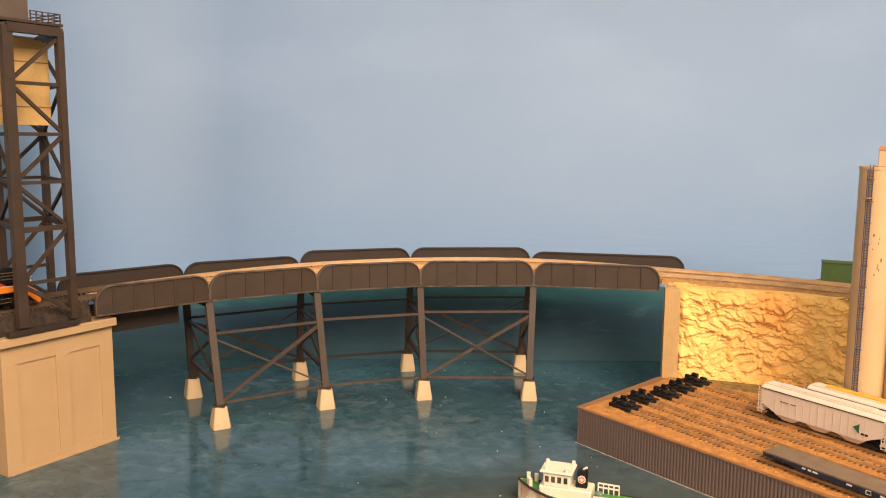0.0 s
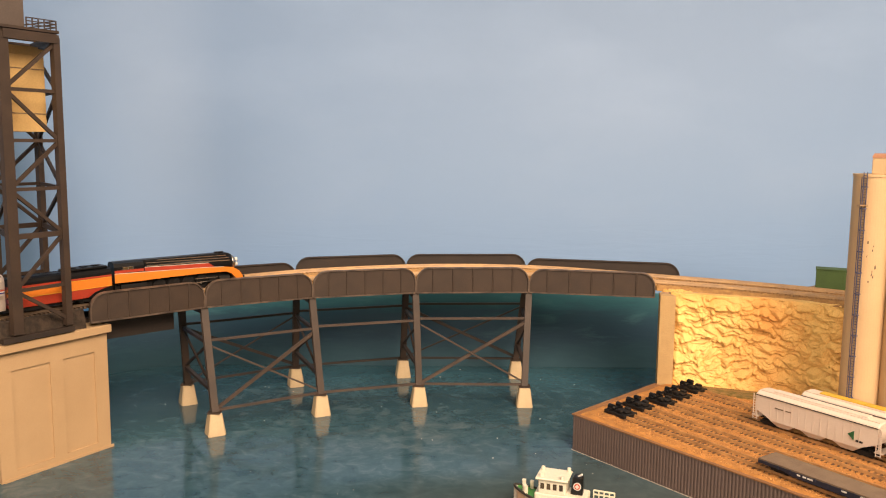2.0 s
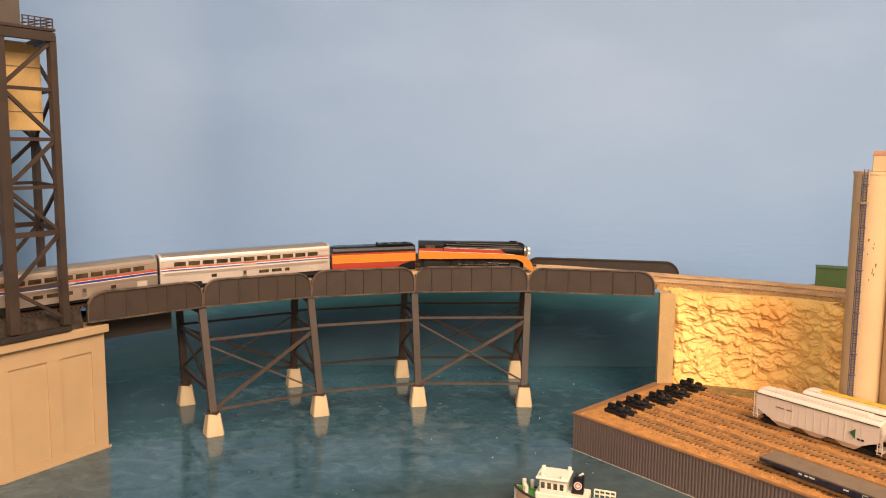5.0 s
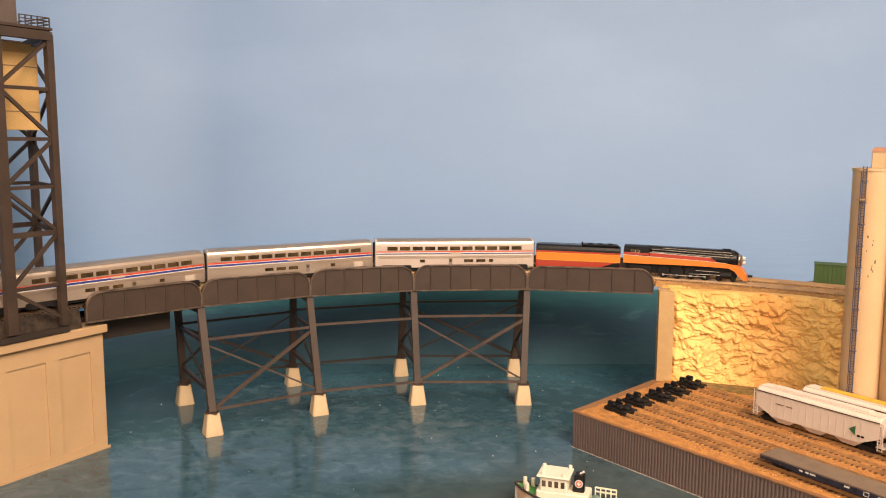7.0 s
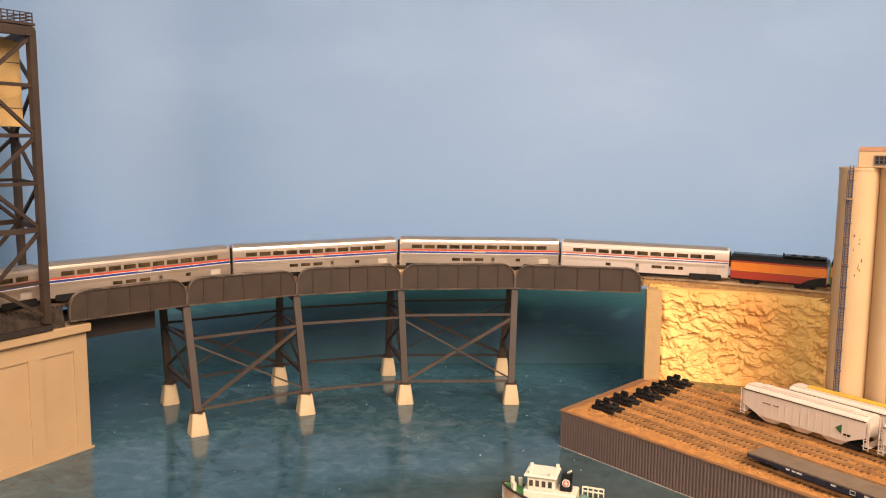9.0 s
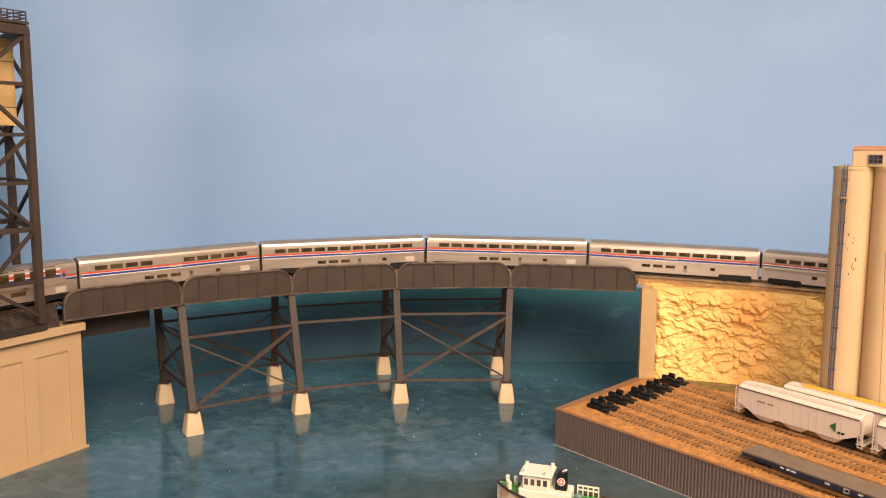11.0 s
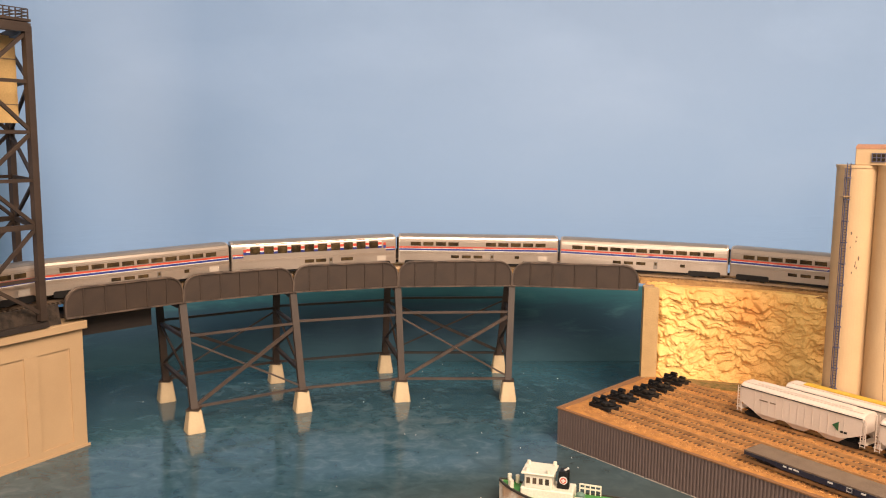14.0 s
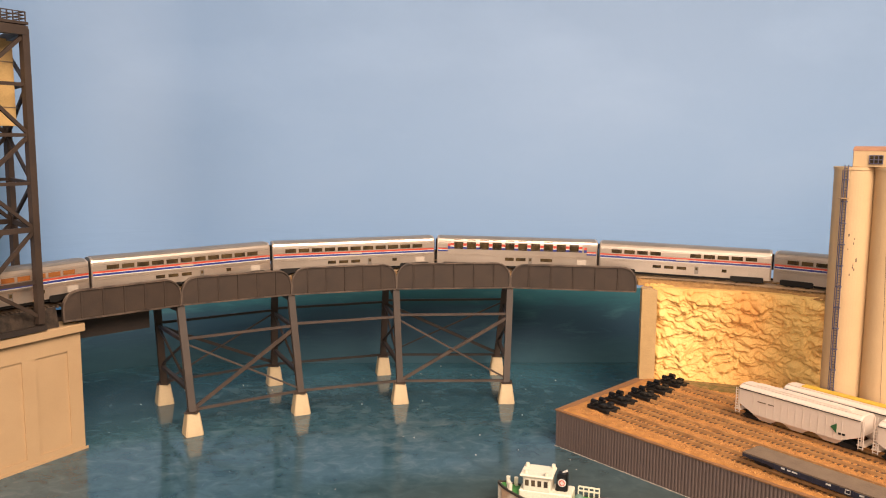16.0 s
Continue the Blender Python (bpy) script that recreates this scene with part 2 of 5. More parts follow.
    ln.new(tc.outputs["Object"], mp3.inputs[0])
    ridge = n.new("ShaderNodeTexNoise")
    ridge.inputs["Scale"].default_value, ridge.inputs["Detail"].default_value, ridge.inputs["Distortion"].default_value = 2.4, 5, 1.2
    ln.new(mp3.outputs[0], ridge.inputs[0])
    where = n.new("ShaderNodeMapRange")
    where.inputs[1].default_value, where.inputs[2].default_value = 0.185, 0.145
    where.inputs[3].default_value, where.inputs[4].default_value = 0.01, 0.11
    ln.new(sep.outputs[2], where.inputs[0])
    bp = n.new("ShaderNodeBump")
    bp.inputs["Distance"].default_value = 0.0022
    ln.new(where.outputs[0], bp.inputs["Strength"])
    ln.new(ridge.outputs[0], bp.inputs["Height"])
    ln.new(bp.outputs[0], b.inputs["Normal"])
    return m


def painted_water():
    """Brushed teal paint under clear glossy resin."""
    m = bpy.data.materials.new("resin_water")
    m.use_nodes = True
    n, ln = m.node_tree.nodes, m.node_tree.links
    b = n["Principled BSDF"]
    b.inputs["Roughness"].default_value = 0.10
    b.inputs["Specular IOR Level"].default_value = 0.5
    tc, mp = n.new("ShaderNodeTexCoord"), n.new("ShaderNodeMapping")
    mp.inputs["Scale"].default_value = (1, 1.25, 1)
    mp.inputs["Rotation"].default_value = (0, 0, 0.35)
    ln.new(tc.outputs["Object"], mp.inputs[0])
    big, small = n.new("ShaderNodeTexNoise"), n.new("ShaderNodeTexNoise")
    big.inputs["Scale"].default_value, big.inputs["Detail"].default_value, big.inputs["Distortion"].default_value = 6, 6, 0.6
    small.inputs["Scale"].default_value, small.inputs["Detail"].default_value, small.inputs["Distortion"].default_value = 62, 10, 0.7
    small.inputs["Roughness"].default_value = 0.66
    for t in (big, small):
        ln.new(mp.outputs[0], t.inputs[0])
    ramp = n.new("ShaderNodeValToRGB")
    e = ramp.color_ramp.elements
    e[0].position, e[0].color = 0.36, (0.017, 0.052, 0.074, 1)
    e[1].position, e[1].color = 0.74, (0.130, 0.172, 0.192, 1)
    k = e.new(0.52)
    k.color = (0.041, 0.088, 0.115, 1)
    add = n.new("ShaderNodeMix")
    add.data_type = "FLOAT"
    add.inputs[0].default_value = 0.64
    ln.new(big.outputs[0], add.inputs[2])
    ln.new(small.outputs[0], add.inputs[3])
    ln.new(add.outputs[0], ramp.inputs[0])
    # a grey-green wash in the harbour corner
    vm = n.new("ShaderNodeVectorMath")
    vm.operation = "DISTANCE"
    vm.inputs[1].default_value = (0.17, -0.40, 0.0)
    ln.new(tc.outputs["Object"], vm.inputs[0])
    far = n.new("ShaderNodeMath")
    far.operation = "MULTIPLY_ADD"
    far.inputs[1].default_value, far.inputs[2].default_value = 0.14, 0.0
    ln.new(big.outputs[0], far.inputs[0])
    ln.new(vm.outputs["Value"], far.inputs[2])
    near = n.new("ShaderNodeMapRange")
    near.inputs[1].default_value, near.inputs[2].default_value = 0.36, 0.26
    near.inputs[4].default_value = 0.72
    ln.new(far.outputs[0], near.inputs[0])
    wash = n.new("ShaderNodeMix")
    wash.data_type = "RGBA"
    wash.inputs[7].default_value = (0.058, 0.070, 0.062, 1)
    ln.new(near.outputs[0], wash.inputs[0])
    ln.new(ramp.outputs[0], wash.inputs[6])
    # far water painted lighter to offset the bridge's shadow and meet the backdrop's sea
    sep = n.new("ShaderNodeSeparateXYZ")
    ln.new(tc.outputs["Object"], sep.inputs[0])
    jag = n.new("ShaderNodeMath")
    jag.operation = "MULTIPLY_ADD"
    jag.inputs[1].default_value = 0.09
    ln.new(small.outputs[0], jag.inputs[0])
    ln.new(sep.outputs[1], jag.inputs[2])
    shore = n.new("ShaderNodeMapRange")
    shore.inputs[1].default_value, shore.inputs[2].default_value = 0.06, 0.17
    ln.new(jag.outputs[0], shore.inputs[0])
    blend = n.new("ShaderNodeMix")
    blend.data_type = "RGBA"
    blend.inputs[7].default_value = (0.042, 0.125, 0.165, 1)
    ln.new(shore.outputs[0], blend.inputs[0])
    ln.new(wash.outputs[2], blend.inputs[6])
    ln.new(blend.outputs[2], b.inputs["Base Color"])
    bp = n.new("ShaderNodeBump")
    bp.inputs["Strength"].default_value, bp.inputs["Distance"].default_value = 0.035, 0.002
    ln.new(small.outputs[0], bp.inputs["Height"])
    ln.new(bp.outputs[0], b.inputs["Normal"])
    return m


BACKDROP = painted_backdrop()
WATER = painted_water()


# ---------- mesh helpers ----------
def mesh_object(name, bm, mat, parent=None, smooth=False):
    bmesh.ops.recalc_face_normals(bm, faces=bm.faces)
    me = bpy.data.meshes.new(name)
    bm.to_mesh(me)
    bm.free()
    me.materials.append(mat)
    if smooth:
        me.shade_smooth()
    ob = new(name, me)
    ob.parent = parent
    return ob


def part(name, bm, mat, parent, label="", smooth=False):
    ob = mesh_object(name, bm, mat, parent, smooth)
    return tagged(ob, label) if label else ob


def share(ob, m, parent=None):
    """Another object on the same mesh."""
    o = new(ob.name.split(".")[0], ob.data)
    o.parent = parent or ob.parent
    o.matrix_basis = m
    return o


def empty(name, label, category, group="", kind=""):
    return tagged(new(name), label, category, group, kind)


def box(bm, x0, x1, y0, y1, z0, z1, m=None, bevel=0.0):
    r = bmesh.ops.create_cube(bm, size=1, matrix=(m or Matrix()) @ Matrix.Translation(((x0 + x1) / 2, (y0 + y1) / 2, (z0 + z1) / 2)) @ Matrix.Diagonal((x1 - x0, y1 - y0, z1 - z0, 1)))
    if bevel:
        edges = list({e for v in r["verts"] for e in v.link_edges})
        bmesh.ops.bevel(bm, geom=edges, offset=bevel, segments=1, affect="EDGES")
    return bm


def one_box(*a, **k):
    return box(bmesh.new(), *a, **k)


def tube(bm, p0, p1, r, r2=None, seg=12):
    p0, p1 = Vector(p0), Vector(p1)
    m = Matrix.Translation((p0 + p1) / 2) @ (p1 - p0).to_track_quat("Z", "Y").to_matrix().to_4x4()
    bmesh.ops.create_cone(bm, cap_ends=True, segments=seg, radius1=r, radius2=r if r2 is None else r2, depth=(p1 - p0).length, matrix=m)
    return bm


def beam(bm, p0, p1, w, h, up=(0, 0, 1), shape="box"):
    """A steel member from p0 to p1: a bar, or an I section with w the flange width and h the depth."""
    p0, p1 = Vector(p0), Vector(p1)
    z = (p1 - p0).normalized()
    x = Vector(up).cross(z)
    x = x.normalized() if x.length > 1e-6 else Vector((1, 0, 0))
    y = z.cross(x)
    rot = Matrix((x, y, z)).transposed().to_4x4()
    m = Matrix.Translation(p0) @ rot
    length = (p1 - p0).length
    if shape == "box":
        box(bm, -w / 2, w / 2, -h / 2, h / 2, 0, length, m)
    else:
        t = min(w, h) * 0.16
        box(bm, -w / 2, w / 2, -h / 2, -h / 2 + t, 0, length, m)
        box(bm, -w / 2, w / 2, h / 2 - t, h / 2, 0, length, m)
        box(bm, -t / 2, t / 2, -h / 2 + t, h / 2 - t, 0, length, m)
    return bm


def prism(bm, outline, z0, z1, m=None):
    """Upright prism over an outline of (x, y)."""
    m = m or Matrix()
    lo = [bm.verts.new(m @ Vector((x, y, z0))) for x, y in outline]
    hi = [bm.verts.new(m @ Vector((x, y, z1))) for x, y in outline]
    bm.faces.new(lo)
    bm.faces.new(hi)
    for i in range(len(lo)):
        j = (i + 1) % len(lo)
        bm.faces.new((lo[i], lo[j], hi[j], hi[i]))
    return bm


def loft(bm, rings, cap=True):
    """Skin over rings of equally many points."""
    vs = [[bm.verts.new(p) for p in ring] for ring in rings]
    k = len(vs[0])
    for a, b in zip(vs, vs[1:]):
        for i in range(k):
            bm.faces.new((a[i], a[(i + 1) % k], b[(i + 1) % k], b[i]))
    if cap:
        bm.faces.new(vs[0])
        bm.faces.new(vs[-1])
    return bm


# ---------- the line's plan ----------
CX, CY, RADIUS, RAIL_Z = 0.0856, -0.4396, 0.480, 0.1250
S_LEFT, S_RIGHT = -0.60, 0.545
FAR_SIDE = 0.033


def on_line(s, side=0.0):
    """Place and heading on the track; side: metres to the outside of the curve."""
    sc = min(max(s, S_LEFT), S_RIGHT)
    a = sc / RADIUS
    ahead = Vector((math.cos(a), -math.sin(a)))
    out = Vector((math.sin(a), math.cos(a)))
    p = Vector((CX, CY)) + out * (RADIUS + side) + ahead * (s - sc)
    return p, ahead, out


def rise(s, far=False):
    """Height of the railhead: a slight hump over the middle of the bridge, lower off it; the far track is banked up on the bridge."""
    x = min(max((abs(s + 0.07) - 0.18) / 0.22, 0), 1)
    z = RAIL_Z - (0.0022 if s < 0 else 0.0010) * x * x * (3 - 2 * x)
    k = min(max(((s + 0.06) / 0.24) if s > -0.06 else (-0.06 - s) / 0.26, 0), 1)
    z += 0.0020 - (0.0036 if s > -0.06 else 0.0020) * k * k * (3 - 2 * k)
    if far:
        y = min(max((abs(s + 0.075) - 0.10) / 0.17, 0), 1)
        z += 0.0028 * (1 - y * y * (3 - 2 * y))
    return z


def on_circle(deg, r):
    a = radians(deg)
    return Vector((CX + r * math.sin(a), CY + r * math.cos(a)))


# ---------- room ----------
def plain_slab(name, x0, x1, y0, y1, z0, z1, mat, label, category):
    return tagged(mesh_object(name, one_box(x0, x1, y0, y1, z0, z1), mat), label, category, kind="structure")


plain_slab("floor", -2.6, 2.6, -3.2, 0.3, -1.1, -1.05, CARPET, "grey-brown carpeted floor of a basement room", "floor")
plain_slab("ceiling", -2.6, 2.6, -3.2, 0.3, 1.75, 1.80, PLASTER, "plain off-white plaster ceiling", "ceiling")
plain_slab("wall_south", -2.6, 2.6, -3.25, -3.2, -1.05, 1.75, PLASTER, "plain cream plaster wall", "wall")
plain_slab("wall_west", -2.65, -2.6, -3.2, 0.3, -1.05, 1.75, PLASTER, "plain cream plaster wall", "wall")
plain_slab("wall_east", 2.6, 2.65, -3.2, 0.3, -1.05, 1.75, PLASTER, "plain cream plaster wall", "wall")
plain_slab("wall_north", -2.6, 2.6, 0.3, 0.35, -1.05, 1.75, PLASTER, "plain cream plaster wall behind the layout", "wall")


def make_backdrop():
    pts = [(1.3, 0.145), (-0.22, 0.145)]
    for i in range(1, 41):
        a = radians(90 + i * 1.6)
        pts.append((-0.22 + 0.19 * math.cos(a), -0.045 + 0.19 * math.sin(a)))
    x, y = pts[-1]
    pts.append((x - 0.28, y - 0.64))
    bm = bmesh.new()
    back = []
    for i, (x, y) in enumerate(pts):
        a, b = Vector(pts[max(i - 1, 0)]), Vector(pts[min(i + 1, len(pts) - 1)])
        d = (b - a).normalized()
        back.append((x + d.y * 0.012, y - d.x * 0.012))
    front = [[bm.verts.new((x, y, z)) for x, y in pts] for z in (-0.03, 0.95)]
    rear = [[bm.verts.new((x, y, z)) for x, y in back] for z in (-0.03, 0.95)]
    for lo, hi in (front, rear):
        for i in range(len(pts) - 1):
            bm.faces.new((lo[i], lo[i + 1], hi[i + 1], hi[i])).smooth = True
    for i in range(len(pts) - 1):
        bm.faces.new((front[1][i], front[1][i + 1], rear[1][i + 1], rear[1][i]))
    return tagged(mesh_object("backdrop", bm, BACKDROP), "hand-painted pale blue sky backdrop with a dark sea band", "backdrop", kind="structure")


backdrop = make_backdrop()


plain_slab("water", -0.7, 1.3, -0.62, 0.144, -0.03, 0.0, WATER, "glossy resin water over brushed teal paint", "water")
for x0, x1, y0, y1 in ((-0.7, 1.3, -0.64, 0.14),):
    plain_slab("benchwork", x0, x1, y0, y1, -0.14, -0.031, WOOD, "wooden layout frame under the water", "bench")

bm = bmesh.new()
for i in range(45):
    x, y = random.uniform(-0.26, 0.2), random.uniform(-0.24, 0.13)
    bmesh.ops.create_icosphere(bm, subdivisions=1, radius=random.uniform(0.0002, 0.0006), matrix=Matrix.Translation((x, y, 0.0002)))
tagged(mesh_object("dust_flecks", bm, WHITE), "tiny white dust flecks lying on the water", "dust", kind="stuff")


# ---------- land, abutment, cliff, quay ----------
def prism_structure(name, outline, z0, z1, mat, label, category):
    bm = prism(bmesh.new(), outline, z0, z1)
    return tagged(mesh_object(name, bm, mat), label, category, kind="structure")


FACE_A, FACE_B = Vector((-0.2551, -0.1185)), Vector((-0.3048, -0.1979))
FACE_DIR = (FACE_A - FACE_B).normalized()
FACE_OUT = Vector((FACE_DIR.y, -FACE_DIR.x))


def make_abutment():
    """Tan retaining wall with two sunk panels, a corner pilaster and a coping."""
    top = empty("retaining_wall", "tan painted retaining wall with sunk panels under the tower", "wall")
    length = (FACE_A - FACE_B).length
    m = Matrix((FACE_DIR.to_3d(), (-FACE_OUT).to_3d(), Vector((0, 0, 1)))).transposed().to_4x4()
    m.translation = FACE_B.to_3d()
    bm = bmesh.new()
    for x0, x1, z0, z1 in ((0, 0.012, 0, 0.0985), (length - 0.012, length, 0, 0.0985), (0.012, length - 0.012, 0, 0.007), (0.012, length - 0.012, 0.084, 0.0985), (0.043, 0.054, 0.007, 0.084)):
        box(bm, x0, x1, 0, 0.012, z0, z1, m)
    part("wall_frame", bm, TAN, top)
    for x0, x1 in ((0.012, 0.043), (0.054, length - 0.012)):
        part("panel", one_box(x0, x1, 0.0012, 0.012, 0.007, 0.084, m), TAN, top)
    part("coping", one_box(-0.003, length + 0.002, -0.0045, 0.014, 0.0985, 0.1052, m, 0.0006), TAN, top)
    part("foot_strip", one_box(0.002, length + 0.002, -0.001, 0, 0, 0.002, m), TAN, top)
    part("side_wall", one_box(0, 0.012, 0.012, 0.05, 0, 0.105, m), TAN, top)
    part("end_wall", one_box(length - 0.012, length, 0.012, 0.10, 0, 0.105, m), TAN, top)
    return top


make_abutment()
A2 = FACE_A - FACE_OUT * 0.0125 - FACE_DIR * 0.0125
B2 = FACE_B - FACE_OUT * 0.0125 + FACE_DIR * 0.0125
prism_structure("ground_west", [tuple(A2), tuple(B2), tuple(B2 - FACE_OUT * 0.03), (-0.36, -0.305), (-0.62, -1.05), (-0.86, -1.95), (-1.0, -1.9), (-0.76, -1.0), (-0.47, -0.22), tuple(A2 - FACE_OUT * 0.10)], -0.03, 0.106, BALLAST_DARK, "dark ballasted ground below the tower", "ground")

QUAY_Z = 0.0301
QUAY_EDGE = [(0.1338, -0.1150), (0.2854, -0.3142), (0.4864, -0.6128)]
prism_structure("quay", QUAY_EDGE + [(0.9, -0.615), (0.62, -0.45), (0.45, -0.06), (0.30, 0.0), (0.2274, -0.0236)], -0.03, QUAY_Z, QUAY_TOP, "brown quay block with a worn flat edge", "quay")
YD, YN = Vector((0.5585, -0.8295)), Vector((0.8295, 0.5585))


def yard(d, n, z=0.0):
    p = YD * d + YN * n
    return Vector((p.x, p.y, z))


YARD_M = Matrix((YD.to_3d(), YN.to_3d(), Vector((0, 0, 1)))).transposed().to_4x4()


def make_dirt():
    """The uneven orange dirt sheet of the yard."""
    bm = bmesh.new()
    rows = []
    nx, ny = 300, 110
    for i in range(nx + 1):
        row = []
        for j in range(ny + 1):
            d0 = 0.1745 + 0.50 * i / nx
            lip = 0.0470 + 0.068 * (min(d0, 0.42) - 0.168)
            n = lip + (0.222 - lip) * j / ny
            d = d0 - 0.173 * (n - 0.049)
            d += 0.004 * noise.noise((d * 60, n * 80, 0)) if i in (0, nx) else 0
            n += 0.003 * noise.noise((d * 70, 3, 0)) if j == 0 else 0
            z = QUAY_Z + 0.0013 + 0.0007 * noise.noise((d * 90, n * 90, 1)) + 0.0005 * noise.noise((d * 330, n * 330, 2))
            if i in (0, nx) or j in (0, ny):
                z = QUAY_Z - 0.0005
            row.append(bm.verts.new(yard(d, n, z)))
        rows.append(row)
    for a, b in zip(rows, rows[1:]):
        for j in range(ny):
            bm.faces.new((a[j], b[j], b[j + 1], a[j + 1]))
    return tagged(mesh_object("yard_dirt", bm, DIRT, smooth=True), "uneven orange-brown dirt spread over the yard", "ground", kind="structure")


make_dirt()


def make_pebbles():
    """Loose grains over the dirt, thickest along the sidings."""
    bm = bmesh.new()
    grain = []
    for i in range(14000):
        d, n = random.uniform(0.182, 0.46), random.uniform(0.056, 0.215)
        n = max(n, 0.0505 + 0.068 * (d - 0.168))
        r = random.uniform(0.0003, 0.0008)
        p = yard(d, n, QUAY_Z + 0.0013 + 0.0006 * noise.noise((d * 90, n * 90, 1)))
        e = Euler((random.uniform(0, 3), random.uniform(0, 3), random.uniform(0, 3))).to_matrix()
        vs = [bm.verts.new(p + e @ Vector(v) * r) for v in ((1, 0, -0.5), (-0.5, 0.9, -0.5), (-0.5, -0.9, -0.5), (0.1, 0, 0.9))]
        for f in ((0, 1, 2), (0, 1, 3), (1, 2, 3), (2, 0, 3)):
            bm.faces.new([vs[k] for k in f])
    return tagged(mesh_object("dirt_grains", bm, GRAIN), "loose orange-brown dirt grains on the yard", "gravel", kind="stuff")


def make_turf():
    bm = bmesh.new()
    pts = [(0.252, -0.034), (0.30, -0.052), (0.36, -0.075), (0.40, -0.12), (0.42, -0.19), (0.385, -0.17), (0.345, -0.105), (0.29, -0.072), (0.255, -0.05)]
    prism(bm, pts, QUAY_Z - 0.001, QUAY_Z + 0.0028)
    return tagged(mesh_object("turf_strip", bm, TURF), "olive turf strip at the foot of the cliff", "ground", kind="structure")


make_turf()
make_pebbles()


def make_sheet_piling():
    """Narrow corrugated steel piles along the quay's edges."""
    top = empty("sheet_piling", "brown corrugated sheet piling along the quay edge", "piling")
    bm = bmesh.new()
    prism(bm, [(-0.00132, 0.0002), (-0.0008, -0.00022), (0.0002, -0.00022), (0.00072, 0.0001), (0.00148, 0.0001), (0.00148, 0.0012), (-0.00132, 0.0012)], 0, QUAY_Z - 0.0006)
    first = None
    for a, b in list(zip(QUAY_EDGE, QUAY_EDGE[1:])) + [((0.2274, -0.0236), (0.1338, -0.1150))]:
        a, b = Vector(a), Vector(b)
        d = (b - a).normalized()
        m = Matrix((d.to_3d(), Vector((-d.y, d.x, 0)), Vector((0, 0, 1)))).transposed().to_4x4()
        for i in range(int((b - a).length / 0.0028)):
            p = a + d * (0.0014 + i * 0.0028)
            mm = m.copy()
            mm.translation = p.to_3d() + Vector((d.y, -d.x, 0)) * 0.0012
            if first is None:
                first = mesh_object("sheet_pile", bm, SHEET, top)
                first.matrix_basis = mm
            else:
                share(first, mm)
    return top


make_sheet_piling()
a, b = Vector(QUAY_EDGE[0]), Vector(QUAY_EDGE[1])
d = (b - a).normalized()
bm = bmesh.new()
for i in range(150):
    p = a + (b - a) * (i / 150) + Vector((d.y, -d.x)) * (0.0026 + 0.0003 * random.random())
    q = p + d * random.uniform(0.0008, 0.0017)
    beam(bm, (p.x, p.y, 0.0001), (q.x, q.y, 0.0001), random.uniform(0.0003, 0.0009), 0.0006)
tagged(mesh_object("tide_line", bm, PANEL), "broken pale line of dried resin along the piling", "resin", kind="stuff")
tagged(mesh_object("quay_kerb", prism(bmesh.new(), [(0.1318, -0.1150), (0.2840, -0.3160), (0.3400, -0.3992), (0.3420, -0.3976), (0.2862, -0.3142), (0.1356, -0.1148), (0.2274, -0.0245), (0.2254, -0.0230)], QUAY_Z - 0.0004, QUAY_Z + 0.0006), QUAY_TOP), "worn brown edge strip on the quay", "kerb", kind="structure")

CLIFF_LINE = [Vector(p) for p in ((0.2385, -0.0190), (0.313, -0.0440), (0.385, -0.0760), (0.47, -0.160), (0.52, -0.25))]
EAST_BACK = [tuple(on_circle(d, 0.585 if 33 < d < 44 else 0.532)) for d in (70, 62, 54, 45, 43.5, 39, 34, 32, 26, 22, 19.5)]
prism_structure("ground_east", [(0.2274, -0.0236), (0.2385, -0.0150), (0.313, -0.0395), (0.385, -0.0710), (0.47, -0.155), (0.52, -0.25), (0.68, -0.62), (0.84, -1.0), (0.96, -0.95), (0.66, -0.3)] + EAST_BACK, -0.03, 0.1165, CONCRETE, "tan painted land behind the cliff carrying the track", "ground")


